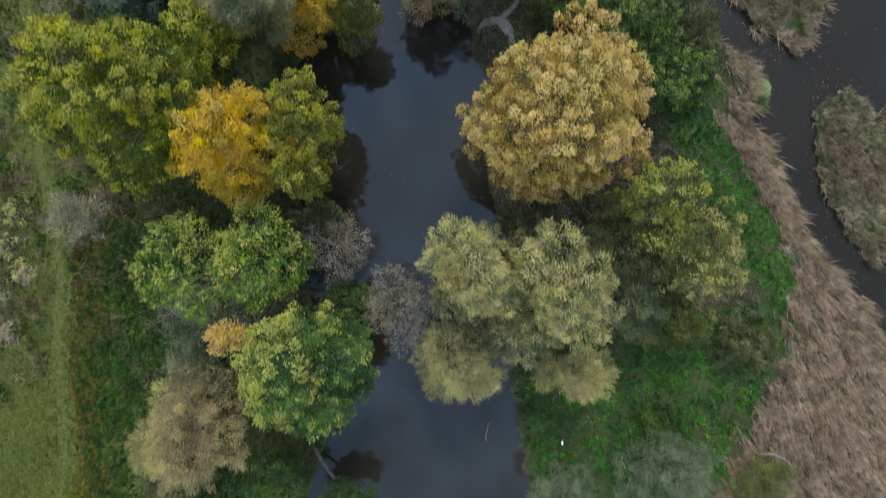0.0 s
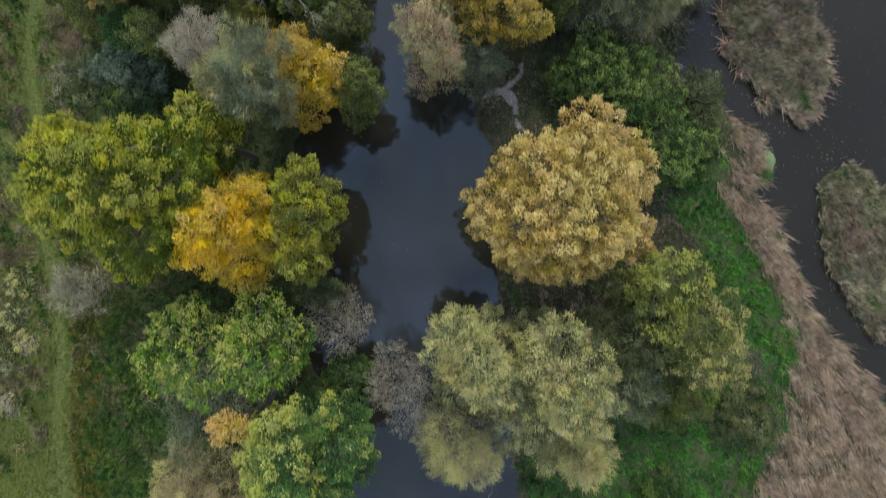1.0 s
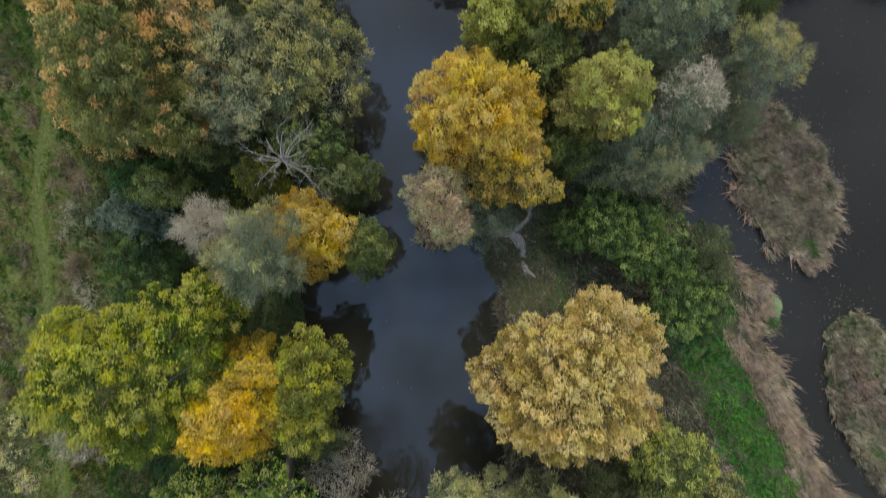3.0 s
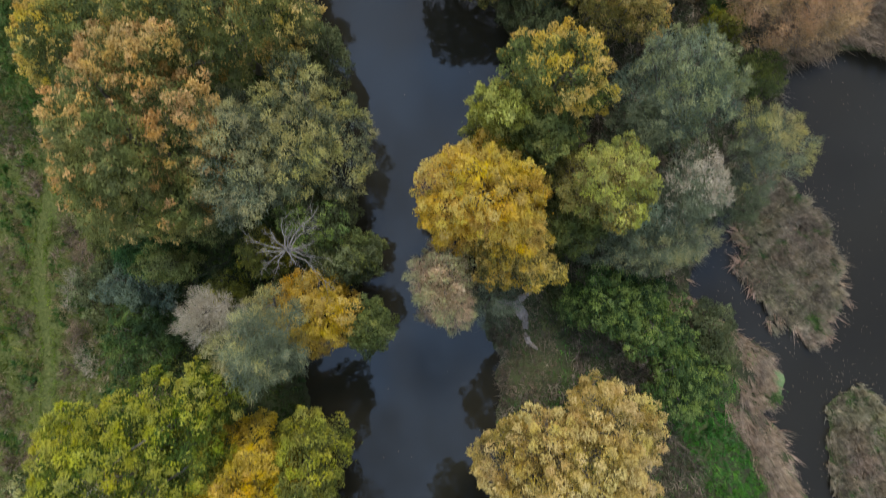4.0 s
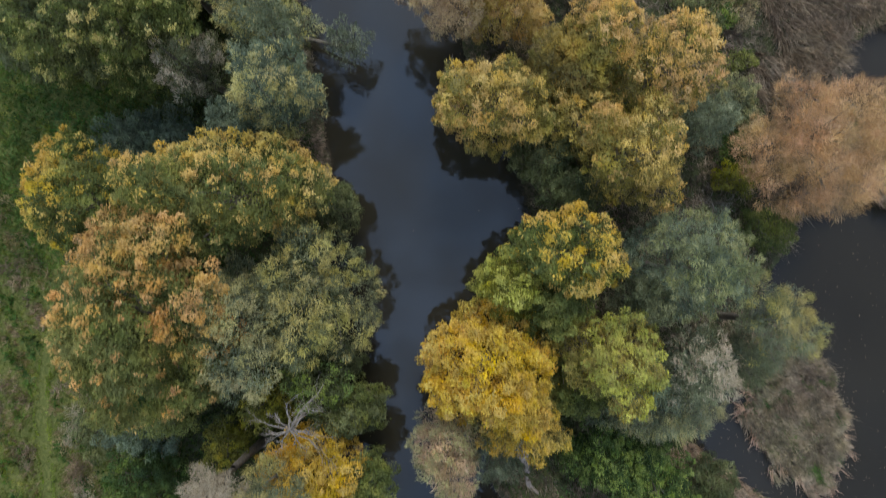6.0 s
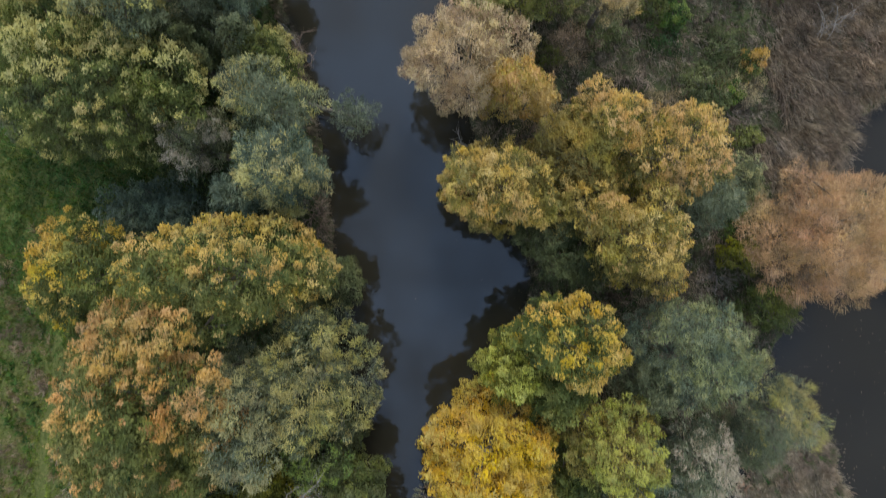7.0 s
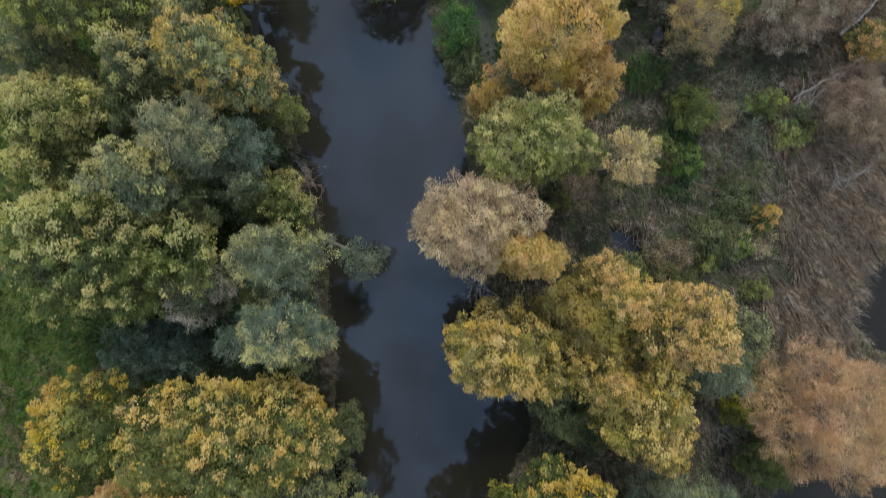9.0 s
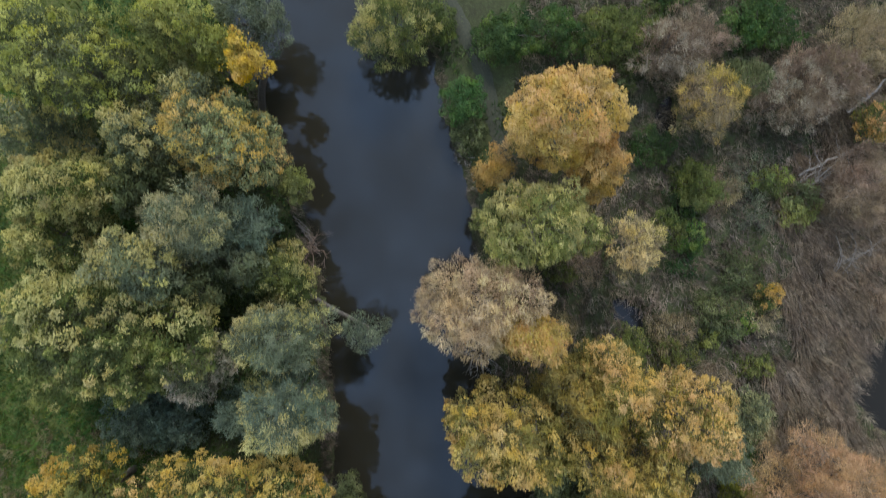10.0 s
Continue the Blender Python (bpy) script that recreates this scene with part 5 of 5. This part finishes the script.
growth("nettle_bed", "dense dark green nettle bed on the meadow edge", "nettles",
       sown(rg, -23.6, -13.5, -44, -20.5, 420, lambda x, y: np.where((x > -22.4 + 0.5 * wobble(x, y, 0.8)) & (y < -21 + 0.8 * wobble(x, y, 0.7)), 1.0, 0.0)), WEED, rg, 0.28, 0.12, flat=0.45, clump=0.5)
growth("dock_strip", "yellowish and red dock leaves along the nettles", "weeds",
       sown(rg, -24.4, -19, -44, -20, 260, lambda x, y: np.where((track(x, y) > 0.75) & (track(x, y) < 2.5 + 0.9 * wobble(x, y, 0.9)), 1.0, 0.0)), DOCK, rg, 0.26, 0.12, flat=0.4, clump=0.4)
growth("bank_grass", "lush bright green grass on the east bank", "grass",
       sown(rg, 3, 25, -46, -8, 210, lambda x, y: np.where((x > shore_right(y) + 0.15) & (x < shore_pond(y) - 2.4 - 0.8 * np.clip(-24 - y, 0, 30) + 0.9 * wobble(x, y, 0.8) + 0.8 * wobble(x, y, 2.2)), np.where(patchy(x, y, 0.7, 1.0, 0.42), 0.25, 1.0) * np.where((y < -27) | (x > shore_pond(y) - 7.0 + wobble(x, y, 0.8)), 1.0, np.where((x < 7.2) & (y > -13.5), 0.0, 0.12)), 0.0)), LUSH, rg, 0.42, 0.045, scatter=0.6, clump=0.5)
growth("bank_stubble", "short grey-brown stubble on the worn bank", "grass",
       sown(rg, 2.5, 8.5, -13.5, -4.5, 330, lambda x, y: np.where((x > shore_right(y) + 0.1) & (x < 7.4 + 0.6 * wobble(x, y, 0.9)), 0.85, 0.0)), GREY_REED, rg, 0.2, 0.04, scatter=0.6, flat=0.3, clump=0.35)
growth("low_herbs", "dull green low herbs under the trees", "herbs",
       sown(rg, -20, 22, -46, 48, 55, lambda x, y: np.where((x < shore_left(y) - 0.2) | ((x > shore_right(y) + 0.2) & patchy(x, y, 0.5, 7.0, 0.25)), np.where(((x > 2) & (y > 8)) | ((x > 2) & (x < 6.8) & (y > -13) & (y < -4.5)), 0.22, 1.0), 0.0)), LOW_LEAF, rg, 0.30, 0.12, flat=0.3, clump=0.5)
growth("scrub", "dull brown scrub and dead stems of the marsh", "scrub",
       sown(rg, 2, 36, -27, 50, 82, lambda x, y: np.where((x > shore_right(y) + 0.3) & ((y > -9) | (x < shore_pond(y) - 6.5)), np.where((x < 8.5) & (y > -13) & (y < -4.5), 0.15, 1.0), 0.0)), SCRUB, rg, 0.9, 0.042, lean=lambda x, y: (0.15 + 0.4 * wobble(x, y, 0.3), -0.55), scatter=0.5, flat=0.45, clump=0.8)
growth("reed_bed", "combed bed of dry tan reeds beside the pond", "reeds",
       sown(rg, 12, 34, -48, -7, 300, lambda x, y: np.where(x > shore_pond(y) - 2.4 - 0.8 * np.clip(-24 - y, 0, 30) + 0.9 * wobble(x, y, 0.9) + 0.8 * wobble(x, y, 2.6), 1.0, 0.0) * np.where(patchy(x, y, 0.8, 9.0, 0.5), 0.4, 1.0) * (island_near(x, y) > 1.1) * (island_far(x, y) > 1.1)), REED, rg, 0.95, 0.036,
       lean=lambda x, y: (0.10 + 0.5 * smooth(3, 0, shore_pond(y) - x), -0.75 + 0.15 * wobble(x, y, 0.6)), scatter=0.22, flat=0.6, clump=0.55)
growth("reed_bed", "grey-brown reed bed on the marsh", "reeds",
       sown(rg, 16, 36, 8.2, 38, 200, lambda x, y: np.where((x > 20.3 + 1.8 * wobble(x, y, 0.5)) & (inlet(x, y - 0.5) > 1.12), 1.0, 0.0)), GREY_REED, rg, 1.2, 0.05,
       lean=lambda x, y: (0.2 + 0.3 * wobble(x, y, 0.35), -0.75), scatter=0.25, flat=0.55, clump=0.6)
growth("reed_island", "tussock island of greenish and tan reeds", "reeds",
       sown(rg, 18, 29, -12, 3, 520, lambda x, y: np.where(island_near(x, y) < 1.1, 1.0, 0.0)), GREEN_REED, rg, 0.6, 0.065,
       lean=lambda x, y: (0.6 + 0.2 * wobble(x, y, 0.5), -0.35 - 0.35 * smooth(-2, -9, y)), scatter=0.28, flat=0.6, clump=0.75)
growth("reed_island", "tan reed island in the pond", "reeds",
       sown(rg, 23, 34, -28, -11, 480, lambda x, y: np.where(island_far(x, y) < 1.1, 1.0, 0.0)), GREEN_REED, rg, 0.55, 0.065,
       lean=lambda x, y: (0.15 + 0.2 * wobble(x, y, 0.5), -0.5), scatter=0.35, flat=0.5, clump=0.55)

growth("reed_fringe", "flattened tan reeds lying out over the pond", "reeds",
       sown(rg, 19, 30, -14, 2, 130, lambda x, y: np.where((island_near(x, y) > 0.86) & (island_near(x, y) < 1.13) & ((y < -4.5) | (x < 22)) & patchy(x, y, 1.4, 4.0, -0.1), 1.0, 0.0)), PINK_REED, rg, 0.75, 0.06,
       lean=lambda x, y: (0.9 * (x - 22.9) / 4.0 + 0.2, 0.8 * (y + 4.9) / 5.0 - 0.2), scatter=0.45, flat=0.8, clump=0.4)
growth("reed_fringe", "flattened tan reeds along the pond bank", "reeds",
       sown(rg, 16, 28, -30, -6, 90, lambda x, y: np.where((np.abs(x - shore_pond(y)) < 0.5) & patchy(x, y, 1.6, 8.0, 0.05), 1.0, 0.0)), PINK_REED, rg, 0.8, 0.06,
       lean=lambda x, y: (0.75, -0.5), scatter=0.25, flat=0.8, clump=0.6)


# ---- small things on banks and water ----
def loose_leaves(name, label, places, mat, size, rng):
    n = len(places)
    a = rng.uniform(0, 6.28, n)
    axis = np.stack([np.cos(a), np.sin(a), rng.normal(0, 0.08, n)], 1)
    normal = unit(rng.normal(0, 0.12, (n, 3)) + np.array([0, 0, 1.0]))
    k = rng.uniform(0.5, 1.3, n) * size
    v, f = blades(places, unit(axis), normal, k, k * 0.7)
    return tagged(new(name, mesh_from(name, v, f, mat)), label, "leaves", kind="stuff")


def afloat(rng, x0, x1, y0, y1, n, test):
    x, y = rng.uniform(x0, x1, n), rng.uniform(y0, y1, n)
    k = (rng.uniform(0, 1, n) < test(x, y)) & (height(x, y) < -0.05)
    return np.stack([x, y, np.full(n, 0.012)], 1)[k]


def crooked(name, label, points, thick, mat, seed, category="dead wood", twigs=0):
    """A fallen bough through the given places."""
    rng = np.random.default_rng(seed)
    p = np.array(points, float)
    k = np.linspace(0, len(p) - 1, len(p) * 4)
    fine = np.stack([np.interp(k, np.arange(len(p)), p[:, i]) for i in range(3)], 1)
    fine[1:-1] += rng.normal(0, 0.02 + thick * 0.35, (len(fine) - 2, 3)) * np.array([1, 1, 0.4])
    base = fine[0].copy()
    ob = thing(name, *base, label, category)
    v, f = tube(fine - base, np.linspace(thick, thick * 0.35, len(fine)), 7)
    part("bough", mesh_from("bough", v, f, mat, True), ob)
    for i in range(twigs):
        s = fine[rng.integers(2, len(fine) - 1)] - base
        pieces = []
        grow(rng, s, unit(np.array([rng.normal(), rng.normal(), 0.25])), rng.uniform(0.4, 0.9), thick * 0.4, 1, pieces)
        v, f = joined(pieces)
        part("twig", mesh_from("twig", v, f, mat, True), ob)
    return ob


def dead_tree(x, y, top):
    """A bleached bole whose bare limbs spread like spokes near its top."""
    rng = np.random.default_rng(36)
    z0 = ground_at(x, y) - 0.1
    full = top - z0
    ob = thing("dead_tree", x, y, z0, "dead tree with bleached bare limbs spreading from its bole", "bare tree", "bare shrubs")
    v, f = tube(bent(rng, (0, 0, -0.2), (0, 0, full), 7, 0.03), np.linspace(0.17, 0.05, 7), 8)
    part("trunk", mesh_from("trunk", v, f, TWIG, True), ob)
    # way in degrees, reach, rise
    for way, reach, rise in ((55, 3.3, -0.9), (35, 1.7, 0.1), (97, 1.9, 0.5), (125, 1.5, 0.2), (165, 1.9, -0.5), (215, 1.9, -0.8), (250, 1.2, -0.2), (300, 1.4, -0.3), (322, 2.7, -0.9), (355, 2.4, -0.6), (10, 1.3, 0.5), (75, 1.2, 0.7), (188, 1.2, 0.4)):
        a, reach = radians(way), reach * 0.78
        tip = np.array([math.cos(a) * reach, math.sin(a) * reach, full - 0.4 + rise])
        spine = bent(rng, (0, 0, full - 0.5 - 0.15 * reach), tip, 6, 0.3)
        pieces = [tube(spine, np.linspace(0.045, 0.011, 6), 5)]
        for j in range(5):
            grow(rng, spine[rng.integers(2, 6)], unit(np.array([math.cos(a), math.sin(a), 0.1]) + rng.normal(0, 0.55, 3)), reach * rng.uniform(0.25, 0.5), 0.015, 1, pieces)
        v, f = joined(pieces)
        part("limb", mesh_from("limb", v, f, TWIG, True), ob)
    return ob


dead_tree(-7.4, -4.0, 10.8)


def bare_patch(name, label, ways, mat):
    """Bare ground worn along the given ways, draped over the land."""
    pieces = []
    for w, (points, wide) in enumerate(ways):
        p = np.array(points, float)
        k = np.linspace(0, len(p) - 1, len(p) * 7)
        cx, cy = (np.interp(k, np.arange(len(p)), p[:, i]) for i in (0, 1))
        tx, ty = np.gradient(cx), np.gradient(cy)
        size = np.maximum(np.hypot(tx, ty), 1e-6)
        across = np.linspace(-1, 1, 7)
        half = wide * (0.65 + 0.35 * wobble(cx, cy, 2.1, w)) * np.sqrt(np.clip(np.minimum(k, k[-1] - k) * 2 + 0.12, 0, 1))
        gx = cx[:, None] - (ty / size)[:, None] * across * half[:, None] + 0.07 * wobble(cx[:, None] * across, cy[:, None], 5.0)
        gy = cy[:, None] + (tx / size)[:, None] * across * half[:, None] + 0.07 * wobble(cx[:, None], cy[:, None] * across, 5.0, 2.0)
        gz = height(gx, gy) + 0.12 - 0.16 * np.abs(across) ** 4 + 0.03 * wobble(gx, gy, 4.0)
        n = len(k)
        i = (np.arange(n - 1)[:, None] * 7 + np.arange(6)[None]).ravel()
        pieces.append((np.stack([gx, gy, gz], 2).reshape(-1, 3), np.stack([i, i + 1, i + 8, i + 7], 1)))
    v, f = joined(pieces)
    tagged(new(name, mesh_from(name, v, f, mat, True)), label, "bare ground", kind="structure")


bare_patch("bare_ground", "pale trodden bare earth between grass and river", [
    ([(3.4, -7.9), (4.2, -7.5), (5.0, -7.7), (5.5, -8.5), (5.6, -9.2)], 0.5), ([(4.9, -7.5), (5.5, -7.1), (6.0, -6.6), (6.1, -5.9)], 0.3),
    ([(5.5, -9.4), (5.7, -10.0), (6.3, -10.5)], 0.26)], BARE_EARTH)

rf = np.random.default_rng(811)
loose_leaves("floating_leaves", "small pale leaves floating on the pond",
             afloat(rf, 15, 36, -34, 14, 3000, lambda x, y: 0.35 + 0.3 * wobble(x, y, 0.4) + 0.5 * (island_near(x, y) < 1.7)), LITTER, 0.075, rf)
loose_leaves("reed_litter", "broken tan reed litter round the islands",
             afloat(rf, 15, 34, -30, 4, 9000, lambda x, y: 0.55 * ((island_near(x, y) < 1.22) | (island_far(x, y) < 1.16))), LITTER, 0.09, rf)
loose_leaves("floating_leaves", "fallen leaves drifting along the river edge",
             afloat(rf, -12, 6, -42, 40, 2600, lambda x, y: np.where(shore_right(y) - x < 0.9, 0.5, 0.012)), LITTER, 0.09, rf)
loose_leaves("floating_leaves", "broken reed bits along the pond bank",
             afloat(rf, 15, 34, -34, 9, 5000, lambda x, y: 0.5 * (np.abs(x - shore_pond(y)) < 0.6)), LITTER, 0.10, rf)

crooked("river_stick", "thin bent stick rising from the river", [(2.35, -35.0, -0.1), (2.3, -34.4, 0.12), (2.5, -33.8, 0.2), (2.8, -33.5, 0.06)], 0.035, TWIG, 33)
crooked("river_stick", "short twig hanging into the river", [(0.6, -31.0, 0.5), (0.9, -31.8, 0.2), (0.95, -32.5, 0.0)], 0.03, TWIG, 34)
for i in range(5):
    crooked("bank_log", "thin brown log sliding down the bank", [(-11.6 + 0.22 * i, 24.0 - 0.3 * i, 0.75), (-10.9 + 0.2 * i, 23.5 - 0.3 * i, 0.4), (-10.3 + 0.15 * i, 22.9 - 0.34 * i, 0.08)], 0.04, TWIG, 40 + i)
crooked("fallen_bough", "curved pale grey bough lying among reeds", [(19.2, -36.3, 1.15), (20.4, -36.5, 1.35), (21.4, -37.0, 1.3), (21.8, -38.2, 0.9)], 0.10, TWIG, 61, twigs=1)
crooked("fallen_tree", "grey fallen tree in the marsh scrub", [(22.8, 33.8, 1.7), (23.8, 34.9, 2.0), (25.2, 36.4, 2.2)], 0.13, TWIG, 62, twigs=2)
crooked("fallen_bough", "grey fallen bough leaning on marsh scrub", [(20.4, 29.6, 1.2), (21.7, 30.6, 1.7), (23.2, 31.4, 1.9)], 0.11, TWIG, 63, twigs=2)
crooked("fallen_bough", "grey fallen bough leaning on marsh scrub", [(21.0, 28.9, 1.2), (21.9, 30.1, 1.7), (22.9, 31.3, 1.9)], 0.09, TWIG, 64, twigs=2)
rb = np.random.default_rng(71)
for i in range(11):
    # boughs of a fallen willow, spread from its root
    a, size = rb.uniform(0.2, 1.5), rb.uniform(1.6, 3.4)
    bx, by = (20.4, 28.6) if i < 6 else (23.4, 23.6)
    bx, by = bx + rb.normal(0, 0.35), by + rb.normal(0, 0.35)
    bend = rb.normal(0, 0.35)
    points = [(bx + size * k * math.cos(a + bend * k), by + size * k * math.sin(a + bend * k), 1.0 + 0.9 * math.sin(2.4 * k)) for k in (0, 0.3, 0.65, 1.0)]
    crooked("fallen_bough", "thin grey fallen bough in the marsh scrub", points, 0.04, TWIG, 50 + i, twigs=3)


def bottle(x, y):
    z = ground_at(x, y) + 0.42
    ob = thing("plastic_bottle", x, y, z, "small white plastic bottle lying in tall grass", "bottle")
    prof = [(0.0, 0.0), (0.055, 0.005), (0.06, 0.03), (0.06, 0.17), (0.045, 0.21), (0.022, 0.24), (0.022, 0.27)]
    pts = np.array([(0.0, h, 0.0) for r, h in prof])
    v, f = tube(pts, [max(r, 0.004) for r, h in prof], 12)
    part("body", mesh_from("body", v, f, WHITE_PLASTIC, True), ob)
    v, f = tube(np.array([(0, 0.268, 0), (0, 0.27, 0), (0, 0.295, 0), (0, 0.297, 0)]), [0.004, 0.025, 0.025, 0.004], 12)
    part("cap", mesh_from("cap", v, f, WHITE_PLASTIC, True), ob)


bottle(7.1, -35.1)


def duckweed(x, y):
    rng = np.random.default_rng(5)
    n = 2600
    a, r = rng.uniform(0, 6.28, n), np.sqrt(rng.uniform(0, 1, n))
    px, py = x + 0.5 * r * np.cos(a) * (1 + 0.2 * np.sin(3 * a)), y + 0.85 * r * np.sin(a)
    loose_leaves("duckweed", "pale green mat of duckweed at the reed edge", np.stack([px, py, np.full(n, 0.02)], 1), DUCKWEED, 0.11, rng)["category"] = "duckweed"


duckweed(22.0, -13.1)


def footpath():
    """A trodden path laid over the ground by the bend."""
    k = np.linspace(0, 1, 40)
    cx = np.interp(k, (0, 0.25, 0.5, 0.8, 1), (-4.6, -2.1, -0.5, 1.2, 1.7))
    cy = np.interp(k, (0, 0.25, 0.5, 0.8, 1), (41.0, 37.5, 34.7, 30.1, 27.5))
    rng = np.random.default_rng(3)
    rows = []
    for j, o in enumerate((-0.6, -0.3, 0.05, 0.4, 0.7)):
        x = cx + o + 0.05 * np.sin(k * 31 + j)
        rows.append(np.stack([x, cy + 0.1 * o, height(x, cy) + 0.035 + (0.02 if 0 < j < 4 else -0.06)], 1))
    v = np.stack(rows, 1).reshape(-1, 3)
    i = (np.arange(39)[:, None] * 5 + np.arange(4)[None]).ravel()
    f = np.stack([i, i + 1, i + 6, i + 5], 1)
    tagged(new("path", mesh_from("path", v, f, TRODDEN, True)), "narrow trodden earth path by the river", "path", kind="structure")


footpath()
